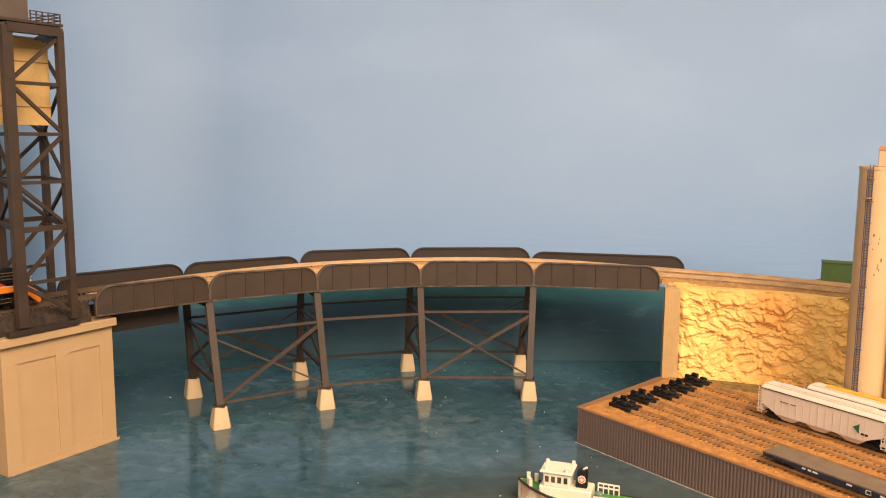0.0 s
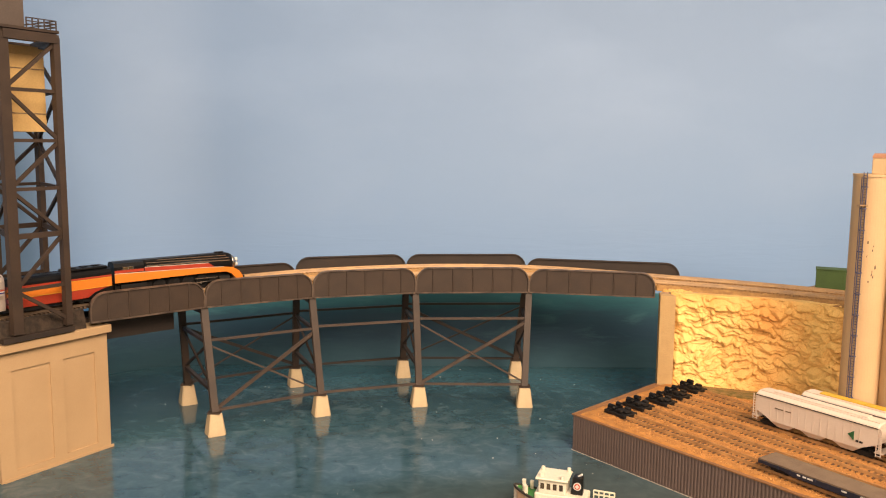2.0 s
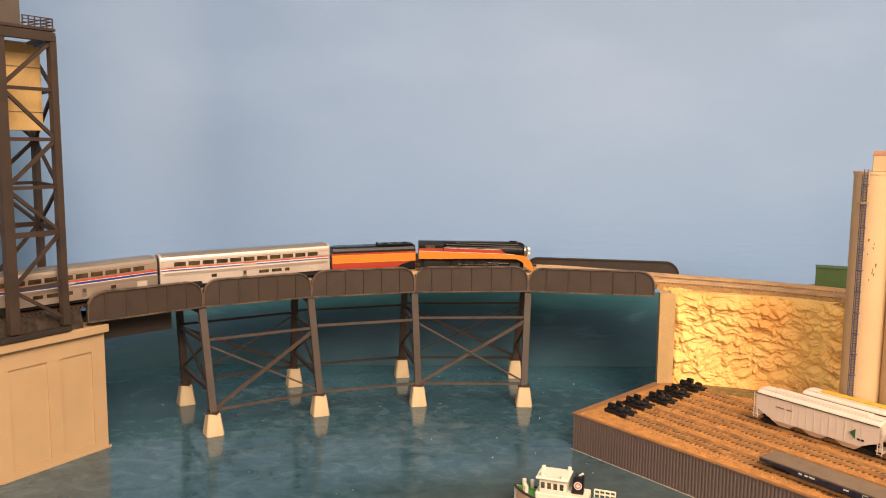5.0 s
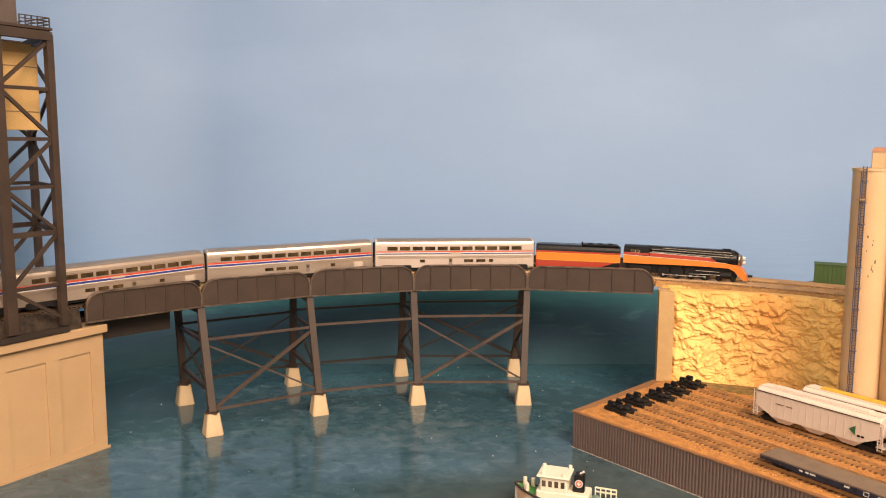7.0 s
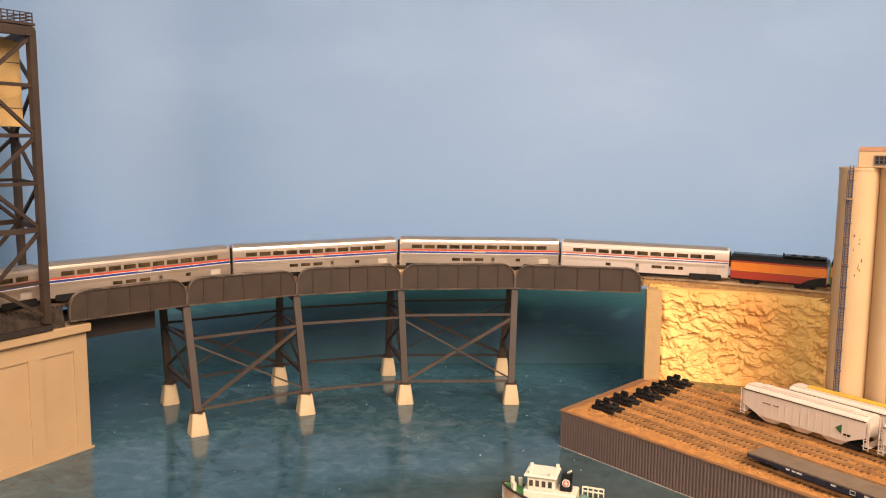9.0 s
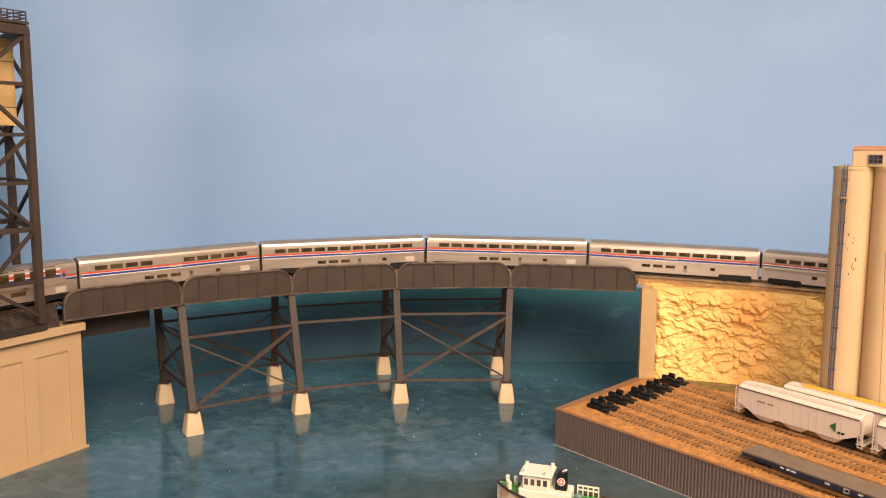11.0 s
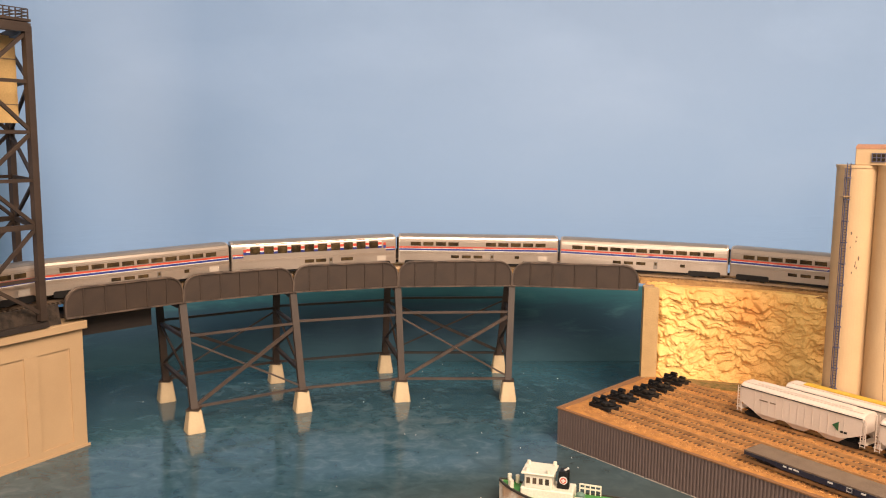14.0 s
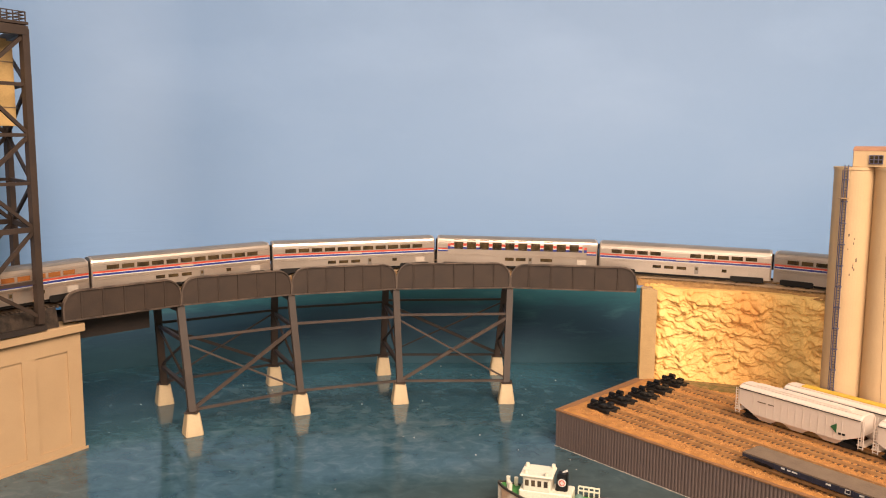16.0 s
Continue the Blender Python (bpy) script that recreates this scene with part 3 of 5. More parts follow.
def make_cliff():
    """Cast plaster rock in rough, level layers."""
    top = empty("rock_cliff", "yellow-tan cast plaster cliff face in rough layers", "cliff")
    bm = bmesh.new()
    seg = [(a, b, (b - a).length) for a, b in zip(CLIFF_LINE, CLIFF_LINE[1:])]
    total = sum(s[2] for s in seg)
    nu, nv = 420, 170
    rows = []
    for i in range(nu + 1):
        u, d = total * i / nu, total * i / nu
        for a, b, l in seg:
            if d <= l + 1e-9:
                break
            d -= l
        p, t = a.lerp(b, min(d / l, 1)), (b - a).normalized()
        out = Vector((t.y, -t.x))
        row = []
        for j in range(nv + 1):
            v = j / nv
            z = 0.0295 + (0.1185 - 0.0295) * v
            warp = Vector((noise.noise(Vector((u * 60, z * 60, 2))), noise.noise(Vector((u * 60, z * 60, 8))), 0)) * 0.55
            bed = 2.2 * noise.noise(Vector((u * 12, z * 10, 5)))
            lump = abs(noise.noise(Vector((u * 66, z * 100 + bed, 0.4)) + warp))
            knob = abs(noise.noise(Vector((u * 112, z * 175 + bed * 2, 3.4)) + warp))
            chip = abs(noise.noise(Vector((u * 250, z * 380, 6.4)) + warp * 2))
            off = 0.0022 + 0.0064 * min(lump, 0.42) + 0.0052 * knob + 0.0022 * chip + 0.0038 * noise.noise(Vector((u * 22, z * 20, 4))) + 0.0003 * noise.fractal(Vector((u * 500, z * 600, 7.7)), 0.8, 2.1, 3)
            off -= 0.0024 * math.sin(math.pi * min(v * 1.1, 1)) ** 2
            off *= min(1, (1 - v) * 9 + 0.25) * min(1, u * 120 + 0.1)
            off += 0.0050 * (max(0, 0.18 - v) / 0.18) ** 2
            r = p + out * off
            row.append(bm.verts.new((r.x, r.y, z - 0.55 * off * min(1, v * 6) + 0.0015 * noise.noise(Vector((u * 34, z * 78, 0))))))
        back = p - out * 0.006
        row.append(bm.verts.new((back.x, back.y, 0.1178)))
        rows.append(row)
    for a, b in zip(rows, rows[1:]):
        for j in range(len(a) - 1):
            bm.faces.new((a[j], b[j], b[j + 1], a[j + 1]))
    ob = part("rock_face", bm, ROCK, top)
    bm = bmesh.new()
    prism(bm, [(0.2270, -0.0252), (0.2400, -0.0300), (0.2400, -0.0120), (0.2340, -0.004), (0.2290, -0.012)], 0.029, 0.1160)
    part("end_pilaster", bm, PILASTER, top, "flat tan end wall of the cliff")
    bm = bmesh.new()
    for i in range(60):
        u = random.random()
        p, _, out = on_line(0.172 + 0.20 * u, -0.022 - 0.006 * random.random())
        r = 0.0006 + 0.0010 * random.random()
        bmesh.ops.create_icosphere(bm, subdivisions=1, radius=r, matrix=Matrix.Translation((p.x, p.y, 0.1172)) @ Matrix.Diagonal((1, 1, 0.6, 1)))
    for i in range(70):
        p, _, out = on_line(0.160 + 0.026 * random.random(), -0.0255 + 0.009 * random.random())
        r = 0.0008 + 0.0018 * random.random()
        bmesh.ops.create_icosphere(bm, subdivisions=1, radius=r, matrix=Matrix.Translation((p.x, p.y, 0.1166)) @ Euler((random.random() * 3, random.random() * 3, 0)).to_matrix().to_4x4() @ Matrix.Diagonal((1.2, 1, 0.7, 1)))
    tagged(part("loose_stones", bm, ROCK, top), kind="stuff")
    return top


make_cliff()


# ---------- railway bridge ----------
JOINTS = [-48.6, -36.26, -23.7, -11.1, 2.85, 18.0]
NEAR_R, FAR_R, GIRDER_Z0 = 0.464, 0.531, 0.1092
FEET = [((-0.1767, -0.0860), (-0.2267, -0.0006)), ((-0.0917, -0.0310), (-0.1321, 0.0626)), ((0.0, 0.0), (-0.0202, 0.1001)), ((0.1037, 0.0), (0.1042, 0.1002))]
FOOT_Z = 0.0195


def girder_outline(length, height, r):
    pts = [(-length / 2, 0), (length / 2, 0)]
    for i in range(9):
        a = radians(i * 90 / 8)
        pts.append((length / 2 - r + r * math.cos(a), height - r + r * math.sin(a)))
    for i in range(9):
        a = radians(90 + i * 90 / 8)
        pts.append((-length / 2 + r + r * math.cos(a), height - r + r * math.sin(a)))
    return pts


def make_girder(p0, p1, outward, height, bridge, z0=GIRDER_Z0, ribs=5, mat=STEEL):
    """A plate girder with rounded shoulders, a flange all round and upright stiffeners on its outer side."""
    p0, p1 = Vector(p0), Vector(p1)
    d = (p1 - p0).normalized()
    length = (p1 - p0).length - 0.0016
    m = Matrix((d.to_3d(), Vector((0, 0, 1)), Vector((d.y, -d.x, 0)))).transposed().to_4x4()
    m.translation = ((p0 + p1) / 2).to_3d() + Vector((0, 0, z0))
    out = girder_outline(length, height, 0.0135)
    bm = prism(bmesh.new(), out, -0.0006, 0.0006)
    web = part("plate_girder", bm, mat, bridge)
    web.matrix_basis = m
    bm = bmesh.new()
    for a, b in zip(out, out[1:] + out[:1]):
        a, b = Vector((*a, 0)), Vector((*b, 0))
        if (b - a).length > 1e-5:
            beam(bm, a, b, 0.0011, 0.0042, (0, 0, 1))
    part("flange", bm, EDGE if outward < 0 else mat, web, "worn lighter flange" if outward < 0 else "")
    rib = None
    for i in range(ribs):
        x = (i - (ribs - 1) / 2) * length * 0.178
        if rib is None:
            rib = part("stiffener", one_box(-0.0006, 0.0006, 0.0006, height - 0.0006, *((0.0005, 0.0017) if outward < 0 else (-0.0020, -0.0005)), bevel=0.0002), mat, web)
            rib.matrix_basis = Matrix.Translation((x, 0, 0))
        else:
            share(rib, Matrix.Translation((x, 0, 0)))
    return web


def make_bridge():
    bridge = empty("girder_bridge", "curved brown steel plate girder bridge on braced trestle bents", "bridge")
    for i in range(5):
        make_girder(on_circle(JOINTS[i], NEAR_R), on_circle(JOINTS[i + 1], NEAR_R), -1, (0.0234, 0.0235, 0.0246, 0.0246, 0.0233)[i], bridge)
        far_end = JOINTS[i + 1] + (2.2 if i == 4 else 0)
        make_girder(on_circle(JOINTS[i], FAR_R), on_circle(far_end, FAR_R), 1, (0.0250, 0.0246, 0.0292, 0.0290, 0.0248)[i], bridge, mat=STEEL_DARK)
    near_top, far_top, near_foot, far_foot = [], [], [], []
    for (p, r), deg in zip(FEET, JOINTS[1:5]):
        near_top.append(on_circle(deg, NEAR_R + 0.003).to_3d() + Vector((0, 0, GIRDER_Z0 - 0.0006)))
        far_top.append(on_circle(deg, FAR_R - 0.003).to_3d() + Vector((0, 0, GIRDER_Z0 - 0.0006)))
        near_foot.append(Vector((*p, FOOT_Z)))
        far_foot.append(Vector((*r, FOOT_Z)))
    for k in range(4):
        across = (far_foot[k] - near_foot[k]).normalized()
        for a, b in ((near_foot[k], near_top[k]), (far_foot[k], far_top[k])):
            leg = part("trestle_leg", beam(bmesh.new(), a, b, 0.0062, 0.0056, across, "I"), STEEL, bridge)
            part("base_plate", one_box(a.x - 0.0055, a.x + 0.0055, a.y - 0.0055, a.y + 0.0055, a.z - 0.0002, a.z + 0.0010), STEEL, leg)
        at = lambda foot, top, f: foot.lerp(top, f)
        for f, w in ((0.20, 0.0034), (0.66, 0.0030)):
            part("cross_strut", beam(bmesh.new(), at(near_foot[k], near_top[k], f), at(far_foot[k], far_top[k], f), w, 0.0030), STEEL, bridge)
        part("cross_brace", beam(bmesh.new(), at(near_foot[k], near_top[k], 0.22), at(far_foot[k], far_top[k], 0.64), 0.0016, 0.0020), STEEL, bridge)
        part("cross_brace", beam(bmesh.new(), at(near_foot[k], near_top[k], 0.64), at(far_foot[k], far_top[k], 0.22), 0.0016, 0.0020), STEEL, bridge)
        part("bent_cap", beam(bmesh.new(), near_top[k] - Vector((0, 0, 0.003)), far_top[k] - Vector((0, 0, 0.003)), 0.0055, 0.0050), STEEL, bridge)
    # near bracing in the lighter steel, far bracing in the darker one
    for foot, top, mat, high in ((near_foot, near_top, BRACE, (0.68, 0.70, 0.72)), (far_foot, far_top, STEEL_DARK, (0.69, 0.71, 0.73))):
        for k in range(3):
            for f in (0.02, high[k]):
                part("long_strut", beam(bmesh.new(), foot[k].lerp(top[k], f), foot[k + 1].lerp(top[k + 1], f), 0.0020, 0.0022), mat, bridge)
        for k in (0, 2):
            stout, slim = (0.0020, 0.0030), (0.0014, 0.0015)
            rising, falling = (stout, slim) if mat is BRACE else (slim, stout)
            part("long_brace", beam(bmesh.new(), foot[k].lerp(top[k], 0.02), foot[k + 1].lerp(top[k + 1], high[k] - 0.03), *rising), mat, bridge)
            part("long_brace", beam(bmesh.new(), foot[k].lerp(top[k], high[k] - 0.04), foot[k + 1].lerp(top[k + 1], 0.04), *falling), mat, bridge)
    # the seat beam under the first span
    a, b = on_circle(-48.0, 0.500), on_circle(-38.9, 0.500)
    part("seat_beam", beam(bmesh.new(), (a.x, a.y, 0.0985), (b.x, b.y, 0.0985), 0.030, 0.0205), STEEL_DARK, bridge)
    # the decks of both tracks between the girders
    bm = bmesh.new()
    for i in range(60):
        d0, d1 = -47.0 + i * 67.6 / 60, -47.0 + (i + 1) * 67.6 / 60
        for r0, r1, far in ((NEAR_R + 0.0065, 0.4945, False), (0.4947, FAR_R - 0.004, True)):
            ring = []
            for d in (d0, d1):
                z = rise(radians(d) * RADIUS, far) - 0.0030
                ring.append([(*on_circle(d, r), h) for r, h in ((r0, 0.1150), (r1, 0.1150), (r1, z), (r0, z))])
            loft(bm, ring)
    part("deck", bm, DECK, bridge, "tan boarded bridge deck")
    return bridge


make_bridge()


def make_footing():
    ob = empty("bridge_footing", "tapered cream concrete footing standing in the water", "footing", "bridge footings")
    bm = bmesh.new()
    rings = []
    for z, w in ((-0.001, 0.0077), (0.0012, 0.0077), (0.0184, 0.0054), (0.0193, 0.0050)):
        c = w * 0.16
        rings.append([(x, y, z) for x, y in ((-w, -w + c), (-w + c, -w), (w - c, -w), (w, -w + c), (w, w - c), (w - c, w), (-w + c, w), (-w, w - c))])
    part("block", loft(bm, rings), FOOTING, ob)
    return ob


first_footing = make_footing()
for k, (p, r) in enumerate(FEET):
    a = math.degrees(math.atan2(r[1] - p[1], r[0] - p[0])) - 90
    for j, q in enumerate((p, r)):
        m = pose(q[0], q[1], 0, 0, 0, a)
        if k == 0 and j == 0:
            first_footing.matrix_basis = m
        else:
            copy_thing(first_footing, m)


# ---------- track ----------
def make_track(name, place, length, tie_mat, top_z, label, step=0.0036, rail_mat=None):
    """Two rails on ties; place(s, side) gives a point and the heading."""
    top = empty(name, label, "track")
    bm = bmesh.new()
    s, i = 0.0, 0
    while s < length:
        p, d, o = place(s, 0)
        m = Matrix((d.to_3d(), o.to_3d(), Vector((0, 0, 1)))).transposed().to_4x4()
        m.translation = (p.x, p.y, 0)
        rail_top = top_z(s)
        box(bm, -0.0009, 0.0009, -0.0085, 0.0085, rail_top - 0.0040, rail_top - 0.0020, m @ pose(0, 0, 0, 0, 0, random.uniform(-2, 2)))
        s += step
    tagged(part("tie_row", bm, tie_mat, top), kind="stuff")
    for side in (-0.0047, 0.0047):
        bm = bmesh.new()
        n = max(2, int(length / 0.012))
        rings = []
        for k in range(n + 1):
            p, d, o = place(length * k / n, side)
            rail_top = top_z(length * k / n)
            rings.append([(p.x + o.x * w, p.y + o.y * w, rail_top + z) for w, z in ((-0.0009, -0.0020), (0.0009, -0.0020), (0.0005, -0.0003), (0.0005, 0), (-0.0005, 0), (-0.0005, -0.0003))])
        part("rail", loft(bm, rings), rail_mat or RAIL, top)
    return top


def lay(s0, length, mat, far, label):
    side0 = FAR_SIDE if far else 0.0
    make_track("main_track", lambda s, side: on_line(s0 + s, side + side0), length, mat, lambda s: rise(s0 + s, far), label, rail_mat=RAIL_DARK if mat is TIE_DARK else RAIL)


for far in (False, True):
    lay(-0.365, 0.515, TIE, far, "railway track on tan ties across the bridge")
    lay(-2.30, 1.935, TIE_DARK, far, "dark railway track on dark ties below the tower")
    lay(0.15, 1.10, TIE, far, "railway track on tan ties along the cliff top")


def roadbed(name, s0, s1, w0, w1, z0, mat, label, far=False):
    bm = bmesh.new()
    n = int((s1 - s0) / 0.012)
    rings = []
    for k in range(n + 1):
        s = s0 + (s1 - s0) * k / n
        ring = []
        for w, z in ((-w0, z0), (-w1, rise(s, far) - 0.0029), (w1, rise(s, far) - 0.0029), (w0, z0)):
            p, _, _ = on_line(s, w + (FAR_SIDE if far else 0) + 0.0008 * noise.noise((s * 200, w * 300, 0)))
            ring.append((p.x, p.y, z))
        rings.append(ring)
    loft(bm, rings)
    return tagged(mesh_object(name, bm, mat), label, "roadbed", kind="structure")


for far in (False, True):
    roadbed("roadbed", -2.30, -0.41, 0.0163, 0.0120, 0.105, BALLAST_DARK, "dark ballast bank under the track", far)
    roadbed("roadbed", 0.152, 1.25, 0.0163, 0.0115, 0.1155, ROADBED, "tan cork bank under the track", far)


YARD_N = [0.0765, 0.1035, 0.1300, 0.1560, 0.1830]
YARD_D = [0.189, 0.184, 0.186, 0.181, 0.176]
YARD_RAIL = QUAY_Z + 0.0036
for n, d0 in zip(YARD_N, YARD_D):
    make_track("yard_track", (lambda n, d0: lambda s, side: (Vector(yard(d0 + s, n + side).xy), YD, YN))(n, d0), 0.46, YARD_TIE, lambda s: YARD_RAIL, "rusty yard siding half sunk in orange dirt", 0.0042, SIDING_RAIL)


def make_bumper():
    ob = empty("buffer_stop", "black cast buffer stop at the end of a siding", "buffer stop", "buffer stops of the yard")
    part("base_plate", one_box(-0.006, 0.0165, -0.0078, 0.0078, 0, 0.0030, bevel=0.0004), UNDER, ob)
    part("head_beam", one_box(-0.0030, 0.0015, -0.0076, 0.0076, 0.0034, 0.0052, bevel=0.0005), BLACK, ob)
    for y in (-0.0046, 0.0046):
        part("buffer_block", tube(bmesh.new(), (-0.0030, y, 0.0058), (0.0020, y, 0.0058), 0.0022, seg=14), BLACK, ob)
        part("rail_clamp", one_box(0.0060, 0.0115, y - 0.0019, y + 0.0019, 0.0034, 0.0060, bevel=0.0006), UNDER, ob)
        part("bolt", tube(bmesh.new(), (0.0021, y, 0.0058), (0.0027, y, 0.0058), 0.0008, seg=8), CHROME, ob)
    part("spring_box", one_box(0.0030, 0.0145, -0.0030, 0.0030, 0.0030, 0.0048, bevel=0.0007), UNDER, ob)
    return ob


first_stop = make_bumper()
for i, (n, d0) in enumerate(zip(YARD_N, YARD_D)):
    m = YARD_M.copy()
    m = m @ Matrix.Diagonal((1.02, 1.02, 1.02, 1))
    m.translation = yard(d0, n, YARD_RAIL - 0.0022)
    if i == 0:
        first_stop.matrix_basis = m
    else:
        copy_thing(first_stop, m @ Matrix.Diagonal((1 / 1.02, 1 / 1.02, 1 / 1.02, 1)))


# ---------- lift tower ----------
def make_tower():
    tower = empty("lift_tower", "tall brown steel lattice tower standing over the track", "tower")
    z0, z1 = 0.1118, 0.3310
    fr, fl = Vector((-0.2712, -0.1512)), Vector((-0.2930, -0.1864))
    back = Vector((-0.0480, 0.0660))
    rr, rl = fr + back, fl + back
    corner = {"fr": (fr, 0.0052), "fl": (fl, 0.0078), "rr": (rr, 0.0048), "rl": (rl, 0.0058)}
    ahead = (fr - fl).normalized().to_3d()
    across = Vector((-ahead.y, ahead.x, 0))
    for p, w in corner.values():
        part("leg", beam(bmesh.new(), (p.x, p.y, z0), (p.x, p.y, z1), w, 0.0052, across), STEEL, tower)
    # shade at the tower's foot put into the front beam's darker steel
    part("base_beam", beam(bmesh.new(), (*(fl - ahead.xy * 0.012), z0 - 0.0036), (*(fr + ahead.xy * 0.004), z0 - 0.0036), 0.0048, 0.0040), STEEL_DARK, tower)
    part("base_beam", beam(bmesh.new(), (*rl, z0 - 0.0030), (*rr, z0 - 0.0030), 0.0055, 0.0062), STEEL, tower)
    levels = [0.1440, 0.1840, 0.2187, 0.2544, 0.2912]
    for a, b in ((fl, fr), (rl, rr), (fr, rr), (fl, rl)):
        for k, z in enumerate(levels):
            if a is fr and b is rr and z < 0.175 or a is fl and b is rl and z < 0.175:
                continue
            part("lattice_strut", beam(bmesh.new(), (*a, z), (*b, z), 0.0016 if k % 2 == 0 else 0.0026, 0.0026 if k != 1 else 0.0040), STEEL, tower)
        zs = [z0 + 0.005] + levels + [z1 - 0.004]
        for k in range(6):
            if (a is fr or a is fl) and (b is rr or b is rl) and k < 2:
                continue
            lo, hi = (b, a) if k % 2 == 0 else (a, b)
            part("lattice_brace", beam(bmesh.new(), (*lo, zs[k]), (*hi, zs[k + 1]), 0.0022, 0.0026), STEEL, tower)
        part("top_beam", beam(bmesh.new(), (*a, z1 - 0.001), (*b, z1 - 0.001), 0.0066, 0.0066), STEEL, tower)
    # platform, railing and machine house
    m = Matrix((ahead, across, Vector((0, 0, 1)))).transposed().to_4x4()
    m.translation = ((fr + fl) / 2).to_3d()
    part("platform", one_box(-0.075, 0.0235, -0.002, 0.077, 0.3342, 0.3362, m), STEEL, tower)
    rail = bmesh.new()
    for h in (0.0024, 0.0048, 0.0072):
        for y in (0.0, 0.060):
            beam(rail, m @ Vector((-0.0010, y, 0.3362 + h)), m @ Vector((0.0225, y, 0.3362 + h)), 0.0007, 0.0007)
        beam(rail, m @ Vector((0.0225, 0.0, 0.3362 + h)), m @ Vector((0.0225, 0.060, 0.3362 + h)), 0.0007, 0.0007)
    for i in range(6):
        for y in (0.0, 0.060):
            beam(rail, m @ Vector((-0.0010 + i * 0.0047, y, 0.3362)), m @ Vector((-0.0010 + i * 0.0047, y, 0.3436)), 0.0008, 0.0008)
    part("railing", rail, STEEL, tower)
    part("machine_house", one_box(-0.075, -0.0010, 0.002, 0.058, 0.3362, 0.372, m, 0.0006), GREY_BOX, tower, "brown-grey sheet metal machine house")
    weight = part("counterweight", one_box(-0.0340, 0.0240, 0.020, 0.040, 0.2612, 0.3237, m), COUNTERWEIGHT, tower, "ochre boarded counterweight block")
    for z in (0.2745, 0.2920, 0.3080):
        part("board_joint", one_box(-0.0342, 0.0242, 0.0196, 0.0404, z, z + 0.0007, m), FLAT_DECK, weight)
    part("cap_board", one_box(-0.0325, 0.0190, 0.0190, 0.0410, 0.3190, 0.3250, m), COUNTERWEIGHT, weight)
    return tower


make_tower()


# ---------- silos ----------
def make_silo():
    group = empty("grain_silo", "tall tan concrete twin silos with a headhouse beside the yard", "silo")
    c1, r = Vector((0.3550, -0.1480)), 0.0148
    step = Vector((0.80, -0.60)) * 0.0285
    zt = 0.2325
    for i in range(3):
        c = c1 + step * i
        part("silo_drum", tube(bmesh.new(), (c.x, c.y, QUAY_Z - 0.001), (c.x, c.y, zt), r, seg=48), SILO, group, smooth=False)
        part("rim", tube(bmesh.new(), (c.x, c.y, zt), (c.x, c.y, zt + 0.0022), r + 0.0006, seg=48), SILO, group)
    a = math.atan2(step.y, step.x)
    m = Matrix.Translation((*(c1 + step), 0)) @ Matrix.Rotation(a, 4, "Z")
    house = part("headhouse", one_box(-0.0290, 0.0400, -0.0120, 0.0120, zt + 0.0022, 0.2470, m, 0.0005), SILO, group)
    bm = bmesh.new()
    rings = []
    for x in (-0.0292, 0.0402):
        rings.append([m @ Vector((x, 0.0122 * math.cos(radians(t)), 0.2470 + 0.0035 * math.sin(radians(t)))) for t in range(0, 181, 20)])
    part("vaulted_roof", loft(bm, rings), SILO_ROOF, house, "reddish curved roof")
    for x in (-0.0130, 0.0120):
        w = part("window", one_box(x - 0.0045, x + 0.0045, -0.0126, -0.0119, 0.2375, 0.2435, m), GLASS, house)
        bm = bmesh.new()
        for k in range(4):
            box(bm, x - 0.0045 + k * 0.003 - 0.0003, x - 0.0045 + k * 0.003 + 0.0003, -0.0130, -0.0124, 0.2372, 0.2438, m)
        for z in (0.2374, 0.2405, 0.2436):
            box(bm, x - 0.0048, x + 0.0048, -0.0130, -0.0124, z - 0.0003, z + 0.0003, m)
        part("window_bars", bm, LADDER, w)
    for k in range(9):
        a = radians(random.uniform(232, 262))
        z, w = random.uniform(0.150, 0.192), random.uniform(0.0003, 0.0007)
        p = c1 + Vector((math.cos(a), math.sin(a))) * r
        bm = bmesh.new()
        bmesh.ops.create_icosphere(bm, subdivisions=1, radius=1, matrix=Matrix.Translation((p.x, p.y, z)) @ Matrix.Rotation(a, 4, "Z") @ Matrix.Diagonal((0.00015, w, random.uniform(0.0006, 0.0022), 1)))
        part("paint_chip", bm, FLAT_DECK, group)
    c2, bm, last = c1 + step, bmesh.new(), None
    for k in range(24):
        a = radians(228 + 14 * k / 23 + random.uniform(-0.7, 0.7))
        p = (c2.x + math.cos(a) * r, c2.y + math.sin(a) * r, 0.172 - 0.0052 * k)
        if last:
            beam(bm, last, p, 0.0003, 0.0003)
        last = p
    part("hairline_crack", bm, FLAT_DECK, group, "thin dark crack in the paint")
    # caged ladder up the first drum
    to = Vector((-0.78, -0.62)).normalized()
    side = Vector((-to.y, to.x))
    base = c1 + to * (r + 0.0006)
    bm = bmesh.new()
    for k in (-0.0013, 0.0013):
        q = base + side * k
        beam(bm, (q.x, q.y, QUAY_Z), (q.x, q.y, zt + 0.004), 0.0005, 0.0005)
    z = QUAY_Z + 0.002
    while z < zt + 0.003:
        a0, b0 = base + side * 0.0013, base - side * 0.0013
        beam(bm, (a0.x, a0.y, z), (b0.x, b0.y, z), 0.0004, 0.0004)
        z += 0.0021
    part("ladder", bm, LADDER, group, "dark blue plastic caged ladder")
    bm = bmesh.new()
    k = 0
